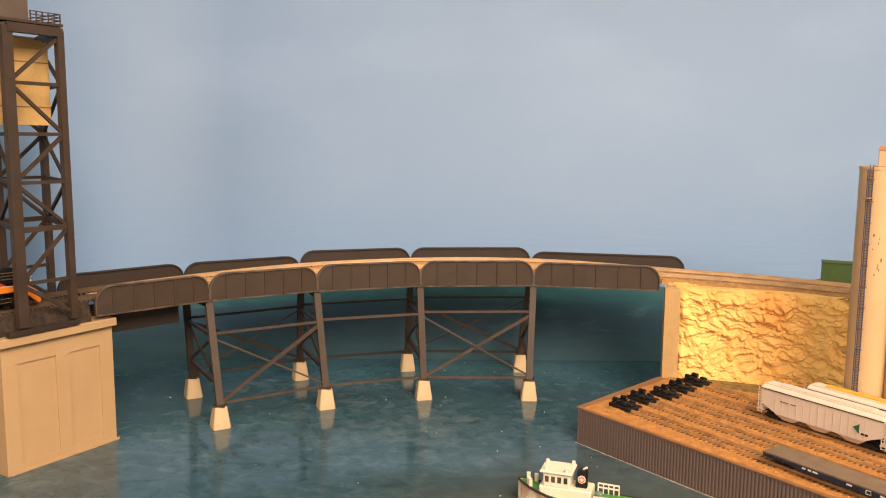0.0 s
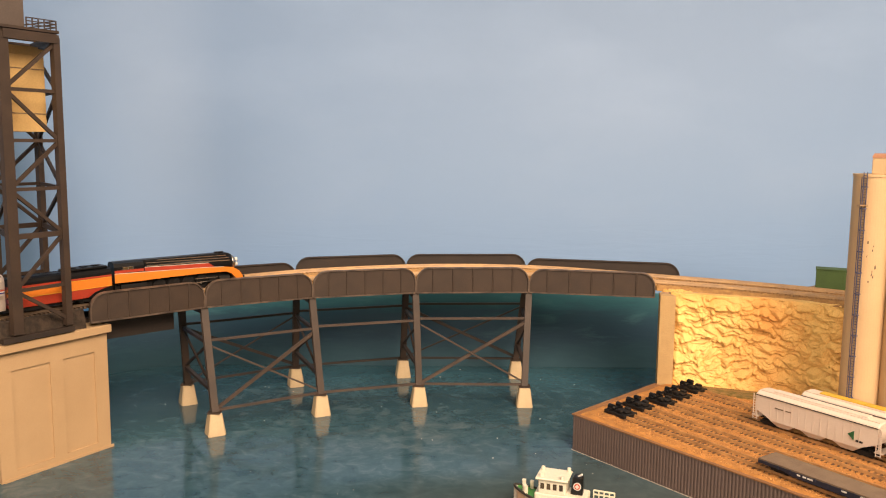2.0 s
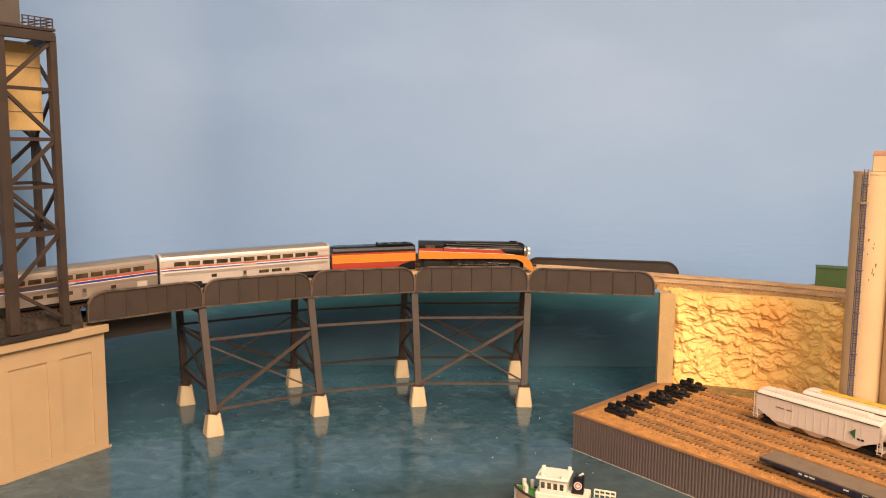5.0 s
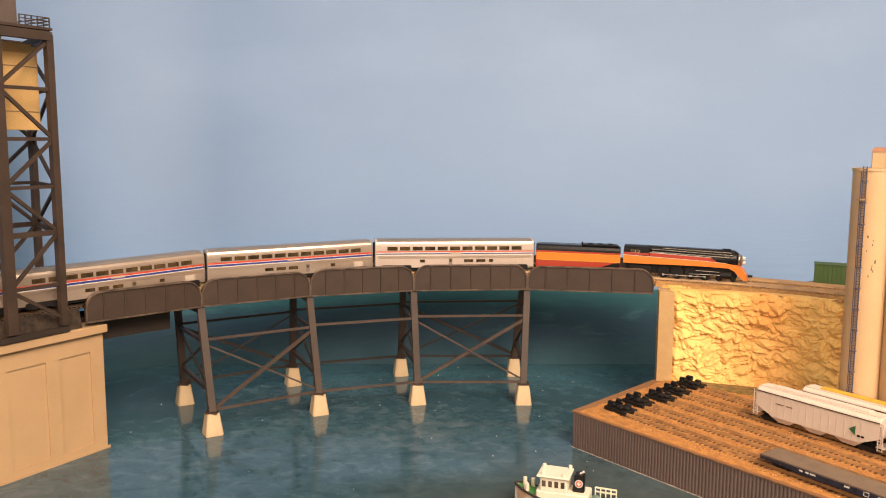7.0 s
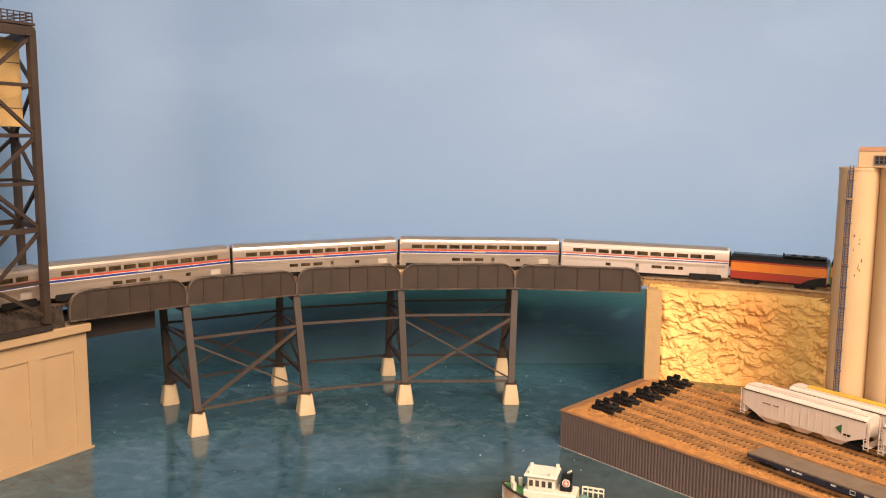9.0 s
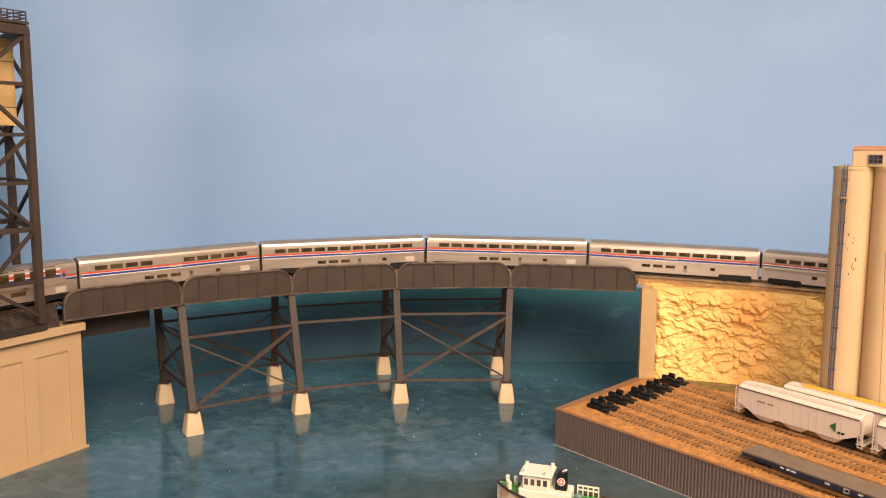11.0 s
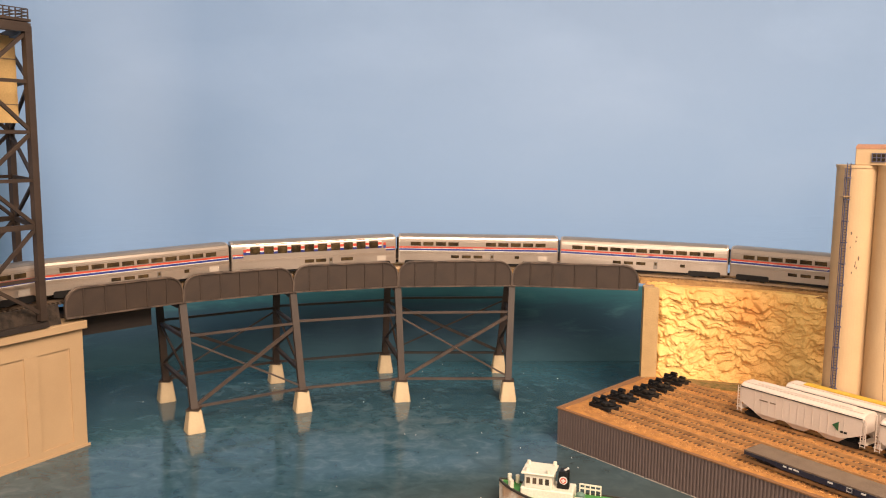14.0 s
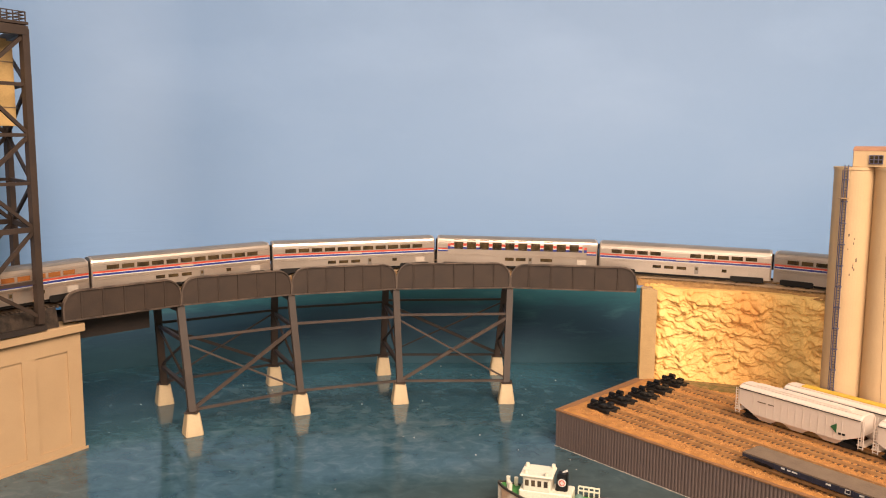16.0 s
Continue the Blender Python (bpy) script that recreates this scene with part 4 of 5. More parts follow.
    z = 0.060
    while z < zt:
        pts = [base + side * (0.0024 * math.cos(radians(t))) + to * (0.0024 * math.sin(radians(t))) for t in range(0, 181, 30)]
        for p, q in zip(pts, pts[1:]):
            beam(bm, (p.x, p.y, z), (q.x, q.y, z), 0.0005, 0.0008)
        z += 0.0165
    for t in (30, 90, 150):
        p = base + side * (0.0024 * math.cos(radians(t))) + to * (0.0024 * math.sin(radians(t)))
        beam(bm, (p.x, p.y, 0.060), (p.x, p.y, zt), 0.0004, 0.0004)
    part("ladder_cage", bm, LADDER, group)
    p = base + to * 0.002
    part("ladder_landing", one_box(p.x - 0.0030, p.x + 0.0030, p.y - 0.0024, p.y + 0.0024, 0.2105, 0.2113), RAIL, group)
    return group


make_silo()

shed = empty("green_shed", "small dark green trackside shed behind the line", "shed")
part("shed_body", one_box(-0.016, 0.016, -0.008, 0.008, 0, 0.0205), SHED_GREEN, shed)
for i in range(9):
    part("batten", one_box(-0.0158 + i * 0.0039, -0.0153 + i * 0.0039, -0.0084, -0.008, 0, 0.0205), SHED_GREEN, shed)
part("shed_roof", one_box(-0.0165, 0.0165, -0.0088, 0.0088, 0.0205, 0.0214), SHED_GREEN, shed)
shed.matrix_basis = pose(0.4050, 0.0090, 0.1163, 0, 0, -24)


# ---------- yard wagons ----------
def make_truck(parent, x, mat=UNDER, wheel=0.0029, base=0.0062):
    bogie = part("bogie", one_box(x - 0.0012, x + 0.0012, -0.0066, 0.0066, 0.0028, 0.0046), mat, parent)
    for y in (-0.0070, 0.0070):
        bm = bmesh.new()
        prism(bm, [(x - 0.0076, 0.0034), (x - 0.0050, 0.0046), (x + 0.0050, 0.0046), (x + 0.0076, 0.0034), (x + 0.0060, 0.0022), (x + 0.002, 0.0012), (x - 0.002, 0.0012), (x - 0.0060, 0.0022)], -0.0006, 0.0006, Matrix.Translation((0, y, 0)) @ Matrix.Rotation(radians(90), 4, "X"))
        part("side_frame", bm, mat, bogie)
    for dx in (-base / 2 - 0.001, base / 2 + 0.001):
        bm = bmesh.new()
        for y in (-0.0045, 0.0045):
            tube(bm, (x + dx, y - 0.0009, wheel), (x + dx, y + 0.0009, wheel), wheel, seg=16)
        tube(bm, (x + dx, -0.0045, wheel), (x + dx, 0.0045, wheel), 0.0006, seg=8)
        part("wheelset", bm, mat, bogie)
    return bogie


def end_ladder(parent, x, y, z0, z1, mat, w=0.0034):
    bm = bmesh.new()
    for dx in (-w / 2, w / 2):
        beam(bm, (x + dx, y, z0), (x + dx, y, z1), 0.0005, 0.0005)
    z = z0 + 0.0008
    while z < z1:
        beam(bm, (x - w / 2, y, z), (x + w / 2, y, z), 0.0004, 0.0004)
        z += 0.0022
    part("ladder", bm, mat, parent)


def make_hopper(label, roof_mat, length=0.104):
    car = empty("hopper_wagon", label, "wagon", "wagons in the yard")
    h = length / 2
    # body: sloping ends over a straight upper band
    bm = bmesh.new()
    outline = [(-h + 0.003, 0.0125), (-h + 0.003, 0.0245), (h - 0.003, 0.0245), (h - 0.003, 0.0125), (h - 0.017, 0.0062), (-h + 0.017, 0.0062)]
    prism(bm, outline, -0.0096, 0.0096, Matrix.Rotation(radians(90), 4, "X"))
    body = part("body", bm, HOPPER_WHITE, car)
    bm = bmesh.new()
    rings = []
    for x in (-h + 0.0025, -h + 0.0035, h - 0.0035, h - 0.0025):
        k = 0.9 if abs(x) > h - 0.003 else 1.0
        rings.append([(x, 0.0099 * y * k, 0.0245 + 0.0032 * z * k) for y, z in ((-1, 0), (-0.96, 0.35), (-0.7, 0.8), (-0.35, 1), (0.35, 1), (0.7, 0.8), (0.96, 0.35), (1, 0))])
    part("roof", loft(bm, rings), HOPPER_WHITE, car)
    part("roof_seam", one_box(-h + 0.003, h - 0.003, -0.0102, 0.0102, 0.0241, 0.0247), UNDER, car, "thin black seam under the roof")
    bm = one_box(-h + 0.014, h - 0.014, -0.0034, 0.0034, 0.0274, 0.0288, bevel=0.0004)
    part("roof_hatch", bm, roof_mat, car)
    part("running_board", one_box(-h + 0.004, h - 0.004, -0.0062, -0.0045, 0.0273, 0.0279), HOPPER_WHITE, car)
    rib = None
    for i in range(13):
        x = -h + 0.016 + i * (length - 0.032) / 12
        for y in (-0.0098, 0.0098):
            if rib is None:
                rib = part("rib", one_box(-0.0002, 0.0002, -0.00012, 0.00006, 0.0068, 0.0240), HOPPER_WHITE, body)
                rib.matrix_basis = Matrix.Translation((x, y, 0))
            else:
                share(rib, Matrix.Translation((x, y, 0)))
    part("sill", one_box(-h, h, -0.0030, 0.0030, 0.0046, 0.0062), UNDER, car)
    for x in (-0.026, 0.0, 0.026):
        bm = bmesh.new()
        loft(bm, [[(x - 0.0105, -0.0092, 0.0062), (x + 0.0105, -0.0092, 0.0062), (x + 0.0105, 0.0092, 0.0062), (x - 0.0105, 0.0092, 0.0062)], [(x - 0.0045, -0.0070, 0.0020), (x + 0.0045, -0.0070, 0.0020), (x + 0.0045, 0.0070, 0.0020), (x - 0.0045, 0.0070, 0.0020)]])
        part("discharge_hopper", bm, HOPPER_WHITE, car)
    for x in (-h + 0.0022, h - 0.0022):
        for y in (-0.0094, 0.0094):
            end_ladder(car, x, y, 0.0040, 0.0245, HOPPER_WHITE)
        bm = bmesh.new()
        for y in (-0.0085, 0.0085):
            beam(bm, (x, y, 0.0062), (x, y, 0.0245), 0.0008, 0.0008)
        part("end_post", bm, HOPPER_WHITE, car)
        part("end_platform", one_box(x - 0.003, x + 0.003, -0.0092, 0.0092, 0.0062, 0.0070), HOPPER_WHITE, car)
    bm = bmesh.new()
    prism(bm, [(0.0275, 0.0150), (0.0320, 0.0182), (0.0320, 0.0112)], -0.0003, 0.0003, Matrix.Translation((0, -0.0100, 0)) @ Matrix.Rotation(radians(90), 4, "X"))
    part("emblem", bm, GREEN, car, "green triangle emblem")
    for x0, x1, z in ((0.0335, 0.0355, 0.0105), (0.0362, 0.0385, 0.0105), (-0.032, -0.025, 0.0170), (-0.023, -0.018, 0.0170)):
        part("lettering_bar", one_box(x0, x1, -0.00995, -0.0096, z, z + (0.0014 if x0 > 0 else 0.0008)), UNDER if x0 > 0 else FLAT_DECK, car)
    for x in (-h + 0.013, h - 0.013):
        make_truck(car, x)
    for x in (-h - 0.003, h):
        part("coupler", one_box(x, x + 0.003, -0.001, 0.001, 0.0036, 0.0056), UNDER, car)
    return car


def put_in_yard(ob, d, n):
    m = YARD_M.copy()
    m.translation = yard(d, n, YARD_RAIL)
    ob.matrix_basis = m


put_in_yard(make_hopper("white covered hopper wagon with a green triangle emblem", HOPPER_WHITE), 0.323, YARD_N[3])
put_in_yard(make_hopper("white covered hopper wagon with a yellow roof hatch", YELLOW), 0.345, YARD_N[4])
put_in_yard(make_hopper("white covered hopper wagon coupled behind another", YELLOW), 0.433, YARD_N[3])


def make_flatcar(length=0.118):
    car = empty("flat_wagon", "empty navy flat wagon with a worn brown deck", "wagon", "wagons in the yard")
    h = length / 2
    part("deck", one_box(-h, h, -0.0098, 0.0098, 0.0066, 0.0076), FLAT_DECK, car)
    bm = bmesh.new()
    for y in (-0.0096, 0.0096):
        prism(bm, [(-h, 0.0045), (-h, 0.0066), (h, 0.0066), (h, 0.0045), (h - 0.018, 0.0045), (h - 0.026, 0.0028), (-h + 0.026, 0.0028), (-h + 0.018, 0.0045)], -0.0005, 0.0005, Matrix.Translation((0, y, 0)) @ Matrix.Rotation(radians(90), 4, "X"))
    part("side_sill", bm, NAVY, car)
    part("end_beam", one_box(-h - 0.0006, -h, -0.0098, 0.0098, 0.0040, 0.0074), NAVY, car)
    part("end_beam", one_box(h, h + 0.0006, -0.0098, 0.0098, 0.0040, 0.0074), NAVY, car)
    pocket = None
    for i in range(13):
        x = -h + 0.006 + i * (length - 0.012) / 12
        if pocket is None:
            pocket = part("stake_pocket", one_box(-0.0007, 0.0007, -0.0107, -0.0101, 0.0045, 0.0070), NAVY, car)
            pocket.matrix_basis = Matrix.Translation((x, 0, 0))
        else:
            share(pocket, Matrix.Translation((x, 0, 0)))
    for x0, x1 in ((-0.030, -0.0235), (-0.0225, -0.0185), (0.000, 0.004), (0.022, 0.0250)):
        part("lettering_bar", one_box(x0, x1, -0.0104, -0.0100, 0.0050, 0.0060), WHITE, car)
    for x0, x1, z0, z1 in ((0.013, 0.0165, 0.0061, 0.0064), (0.013, 0.0165, 0.0037, 0.0040), (0.013, 0.0133, 0.0037, 0.0064), (0.0162, 0.0165, 0.0037, 0.0064)):
        part("emblem_bar", one_box(x0, x1, -0.0104, -0.0100, z0, z1), WHITE, car)
    for x in (-h + 0.014, h - 0.014):
        make_truck(car, x)
    for x in (-h - 0.0036, h + 0.0006):
        part("coupler", one_box(x, x + 0.003, -0.001, 0.001, 0.0036, 0.0056), UNDER, car)
    return car


put_in_yard(make_flatcar(), 0.392, YARD_N[0])


# ---------- boat ----------
def make_boat():
    boat = empty("tug_boat", "small cream and green harbour boat with a black funnel", "boat")
    L = 0.070

    def half(x):
        t = (x + L / 2) / L
        return 0.0098 * (min(1, (1 - t) / 0.34) ** 0.55 if t > 0.66 else 1.0) * (0.86 + 0.14 * min(1, t / 0.2))

    def sheer(x):
        t = (x + L / 2) / L
        return 0.0070 + 0.0062 * max(0, t - 0.5) ** 2 * 4 + 0.001 * max(0, 0.3 - t)
    rings = []
    for i in range(25):
        x = -L / 2 + L * i / 24
        w, z = max(half(x), 0.0003), sheer(x)
        rings.append([(x, -w, z), (x, -w * 0.86, 0.002), (x, -w * 0.6, -0.001), (x, w * 0.6, -0.001), (x, w * 0.86, 0.002), (x, w, z)])
    part("hull", loft(bmesh.new(), rings), HULL_WHITE, boat, "white hull with rust stains")
    bm = bmesh.new()
    rings = []
    for i in range(25):
        x = -L / 2 + 0.001 + (L - 0.003) * i / 24
        w, z = max(half(x) - 0.0008, 0.0002), sheer(x) - 0.0012
        rings.append([(x, -w, z), (x, w, z), (x, w, z + 0.0013 + 0.0001), (x, -w, z + 0.0013 + 0.0001)])
    part("deck", loft(bm, rings), BOAT_GREEN, boat, "green deck")
    bm = bmesh.new()
    for sgn in (-1, 1):
        for i in range(24):
            x0, x1 = -L / 2 + L * i / 24, -L / 2 + L * (i + 1) / 24
            beam(bm, (x0, sgn * half(x0), sheer(x0) + 0.0002), (x1, sgn * max(half(x1), 0.0003), sheer(x1) + 0.0002), 0.0009, 0.0012)
    part("bulwark", bm, HULL_DARK, boat, "dark bulwark rim")
    part("lower_house", one_box(-0.005, 0.0225, -0.0066, 0.0066, 0.0070, 0.0135, bevel=0.0006), CREAM, boat)
    house = part("wheelhouse", one_box(0.0060, 0.0205, -0.0064, 0.0064, 0.0130, 0.0210, bevel=0.0006), CREAM, boat)
    part("wheelhouse_roof", one_box(0.0048, 0.0220, -0.0078, 0.0078, 0.0210, 0.0222, bevel=0.0004), CREAM, boat)
    for i in range(4):
        for y in (-0.0066, 0.0062):
            part("window", one_box(0.0074 + i * 0.0033, 0.0094 + i * 0.0033, y, y + 0.0004, 0.0160, 0.0192), GLASS, house)
    for i in range(3):
        part("window", one_box(0.0203, 0.0208, -0.0050 + i * 0.0037, -0.0026 + i * 0.0037, 0.0160, 0.0190), GLASS, house)
    bm = bmesh.new()
    for x, y in ((0.019, 0.005), (0.020, -0.004), (0.0065, -0.006), (0.008, 0.006)):
        tube(bm, (x, y, 0.0220), (x, y, 0.0242), 0.0010, seg=8)
    part("roof_lamp", bm, CREAM, boat)
    bm = bmesh.new()
    rings = [[(x0 + w * cx, 0.0027 * cy, z) for cx, cy in ((1, 0.7), (0.8, 1), (-0.8, 1), (-1, 0.7), (-1, -0.7), (-0.8, -1), (0.8, -1), (1, -0.7))] for x0, w, z in ((0.0010, 0.0032, 0.0130), (0.0006, 0.0026, 0.0222), (0.0006, 0.0022, 0.0228))]
    funnel = part("funnel", loft(bm, rings), BLACK, boat, "black funnel with a red and white roundel")
    m = Matrix.Translation((0.0006, 0.0027, 0.0182)) @ Matrix.Rotation(radians(90), 4, "X")
    bm = bmesh.new()
    bmesh.ops.create_cone(bm, cap_ends=True, segments=20, radius1=0.0021, radius2=0.0021, depth=0.0005, matrix=m)
    part("roundel", bm, WHITE, funnel)
    bm = bmesh.new()
    bmesh.ops.create_cone(bm, cap_ends=True, segments=20, radius1=0.0016, radius2=0.0016, depth=0.0009, matrix=m)
    part("roundel_disc", bm, RED, funnel)
    for sx, sz in ((0.0011, 0.0004), (0.0004, 0.0011)):
        part("roundel_bar", one_box(-sx, sx, -0.0006, 0.0006, -sz, sz, Matrix.Translation((0.0006, 0.0027, 0.0182))), WHITE, funnel)
    part("exhaust_pipe", tube(bmesh.new(), (0.0004, 0, 0.0226), (-0.0016, 0.0004, 0.0242), 0.0006, seg=10), WHITE, funnel)
    bm = bmesh.new()
    for x, y in ((0.0285, 0.0030), (0.0300, -0.0022), (0.0262, -0.0046), (0.0275, 0.0042)):
        tube(bm, (x, y, sheer(x)), (x, y, sheer(x) + 0.0045), 0.0011, seg=10)
    part("bollard", bm, CREAM, boat)
    bm = bmesh.new()
    for x, y in ((-0.0085, 0.0035),):
        tube(bm, (x, y, 0.0066), (x, y, 0.0125), 0.0022, seg=14)
        tube(bm, (x, y, 0.0125), (x, y, 0.0133), 0.0024, 0.0012, seg=14)
    part("deck_drum", bm, TEAL, boat, "pale teal drum")
    bm = bmesh.new()
    for sgn in (-1, 1):
        for h in (0.0028, 0.0050):
            beam(bm, (-0.0175, sgn * 0.0086, 0.0075 + h), (-0.0065, sgn * 0.0092, 0.0075 + h), 0.0005, 0.0008)
        for i in range(5):
            x = -0.0175 + i * 0.00275
            beam(bm, (x, sgn * 0.0088, 0.0070), (x, sgn * 0.0088, 0.0128), 0.0006, 0.0006)
    part("stern_rail", bm, CREAM, boat)
    return boat


boat = make_boat()
boat.scale = (1.3, 1.3, 1.3)
boat.location, boat.rotation_euler = (0.1160, -0.2475, 0.0008), (0, 0, radians(161))


# ---------- train ----------
CAR_L, PITCH = 0.1628, 0.1630


def body_ring(x, k=1.0, z0=0.0042):
    prof = ((0.0097, z0), (0.0098, 0.0240), (0.0095, 0.0266), (0.0086, 0.0284), (0.0068, 0.0297), (0.0040, 0.0304))
    right = [(x, -y * k, z) for y, z in prof]
    left = [(x, y * k, z) for y, z in reversed(prof)]
    return right + left


def shell(length):
    h = length / 2
    return loft(bmesh.new(), [body_ring(x, k) for x, k in ((-h, 0.93), (-h + 0.0006, 0.985), (-h + 0.0016, 1), (h - 0.0016, 1), (h - 0.0006, 0.985), (h, 0.93))])


def side_strip(parent, name, x0, x1, z0, z1, mat, label="", proud=0.0002, both=True, y=0.00985):
    for sgn in ((-1, 1) if both else (-1,)):
        a, b = sorted((sgn * (y - 0.0004), sgn * (y + proud)))
        part(name, one_box(x0, x1, a, b, z0, z1), mat, parent, label)


def windows(parent, spots, z0, z1, mat=GLASS):
    for x0, x1 in spots:
        side_strip(parent, "window", x0, x1, z0, z1, mat, proud=0.0001)


def make_passenger_car(style):
    labels = {"sleeper": "silver double-deck passenger car with red, white and blue stripes",
              "baggage": "silver double-deck passenger car with fewer windows and thin stripes",
              "diner": "silver double-deck passenger car with a blank stretch between its windows",
              "lounge": "silver double-deck lounge car with tall sightseeing windows",
              "rear": "silver double-deck passenger car with orange reflections coloured into its windows"}
    car = empty("passenger_car", labels[style], "railway car", "cars of the train")
    h = CAR_L / 2
    body = part("body", shell(CAR_L), SILVER_PALE if style == "baggage" else SILVER, car)
    # roof panel and ribs
    bm = bmesh.new()
    loft(bm, [[(x, y, z + 0.0002) for y, z in ((-0.0087, 0.0284), (-0.0068, 0.0297), (-0.0040, 0.0304), (0.0040, 0.0304), (0.0068, 0.0297), (0.0087, 0.0284))] for x in (-h + 0.002, h - 0.002)])
    part("roof", bm, SILVER_ROOF, car)
    if style == "lounge":
        for i in range(10):
            x0 = -0.0640 + i * 0.0130
            side_strip(body, "window", x0, x0 + 0.0092, 0.0192, 0.0258, GLASS, proud=0.0001)
            side_strip(body, "skylight", x0, x0 + 0.0092, 0.0263, 0.0280, GLASS, proud=0.0001, y=0.0090)
        for i in range(11):
            x0 = -0.0640 + i * 0.0130 - 0.0037
            for z0, z1, mat in ((0.0192, 0.0212, BLUE), (0.0212, 0.0222, WHITE), (0.0222, 0.0246, RED), (0.0246, 0.0262, WHITE)):
                side_strip(body, "painted_post", x0, x0 + 0.0036, z0, z1, mat, proud=0.0003)
        for s in (-1, 1):
            a, b = sorted((s * 0.0705, s * 0.0803))
            for z0, z1, mat in ((0.0185, 0.0198, RED), (0.0179, 0.0185, WHITE), (0.0165, 0.0179, BLUE)):
                side_strip(body, "stripe", a, b, z0, z1, mat)
            a, b = sorted((s * 0.0678, s * 0.0704))
            for z0, z1, mat in ((0.0215, 0.0240, RED), (0.0190, 0.0215, BLUE)):
                side_strip(body, "stripe", a, b, z0, z1, mat)
        windows(body, ((-0.012, -0.003), (-0.001, 0.0090), (0.024, 0.036)), 0.0092, 0.0122)
    else:
        thin = style == "baggage"
        side_strip(body, "stripe", -h + 0.001, h - 0.001, 0.0186 if thin else 0.0181, 0.0196, RED, "red stripe")
        side_strip(body, "stripe", -h + 0.001, h - 0.001, 0.0177, 0.0186 if thin else 0.0181, WHITE, "white stripe")
        side_strip(body, "stripe", -h + 0.001, h - 0.001, 0.0169 if thin else 0.0160, 0.0177, BLUE, "blue stripe")
        side_strip(body, "stripe", -h + 0.001, h - 0.001, 0.0154, 0.0160, WHITE, "white stripe")
        spots = [(-0.0690 + i * 0.0127, -0.0690 + i * 0.0127 + 0.0103) for i in range(11)]
        if style == "diner":
            spots = [p for i, p in enumerate(spots) if i not in (4, 5)]
        windows(body, spots, 0.0205, 0.0240, REFLECTION_GLASS if style == "rear" else GLASS)
        low = ((-0.0360, -0.0310), (0.0090, 0.0185), (0.0215, 0.0310), (0.0345, 0.0390)) if thin else ((-0.0280, -0.0200), (-0.0170, -0.0080), (-0.0050, 0.0040), (0.0370, 0.0415))
        windows(body, low, 0.0090, 0.0117)
        side_strip(body, "logo_panel", -0.0060, 0.0060, 0.0170, 0.0186, PANEL, proud=0.0005)
    # side door, seams, corrugation and end panel
    side_strip(body, "door", -0.0068 if style == "baggage" else 0.0118, -0.0030 if style == "baggage" else 0.0156, 0.0060, 0.0128, SILVER_ROOF)
    side_strip(body, "door_window", -0.0060 if style == "baggage" else 0.0126, -0.0038 if style == "baggage" else 0.0148, 0.0094, 0.0120, GLASS, proud=0.0003)
    for k in range(5):
        side_strip(body, "corrugation", -h + 0.003, h - 0.003, 0.0128 + k * 0.0005, 0.01305 + k * 0.0005, SILVER, proud=0.00012)
    side_strip(body, "equipment_panel", 0.0610, 0.0705, 0.0072, 0.0118, PANEL, "pale panel low on the side")
    for z in (0.0200, 0.0246):
        side_strip(body, "belt_seam", -h + 0.002, h - 0.002, z, z + 0.00025, SILVER_ROOF, proud=0.0001)
    for s in (-1, 1):
        a, b = sorted((s * h, s * (h + 0.0018)))
        part("gangway", one_box(a, b, -0.0040, 0.0040, 0.0135, 0.0270), UNDER, car)
        a, b = sorted((s * h, s * (h + 0.0028)))
        part("coupler", one_box(a, b, -0.0008, 0.0008, 0.0035, 0.0053), UNDER, car)
        make_truck(car, s * 0.0580, wheel=0.0030, base=0.0120)
        for y in (-0.0102, 0.0102):
            c = s * 0.0598
            bm = prism(bmesh.new(), [(c - 0.0150, 0.0022), (c - 0.0150, 0.0058), (c - 0.0138, 0.0066), (c + 0.0138, 0.0066), (c + 0.0150, 0.0058), (c + 0.0150, 0.0022), (c + 0.0085, 0.0010), (c + 0.0040, 0.0026), (c - 0.0040, 0.0026), (c - 0.0085, 0.0010)], -0.0004, 0.0004, Matrix.Translation((0, y, 0)) @ Matrix.Rotation(radians(90), 4, "X"))
            part("bogie_frame", bm, UNDER, car, "black bogie side frame")
    part("underframe", one_box(-0.045, 0.045, -0.0080, 0.0080, 0.0020, 0.0042), UNDER, car)
    return car


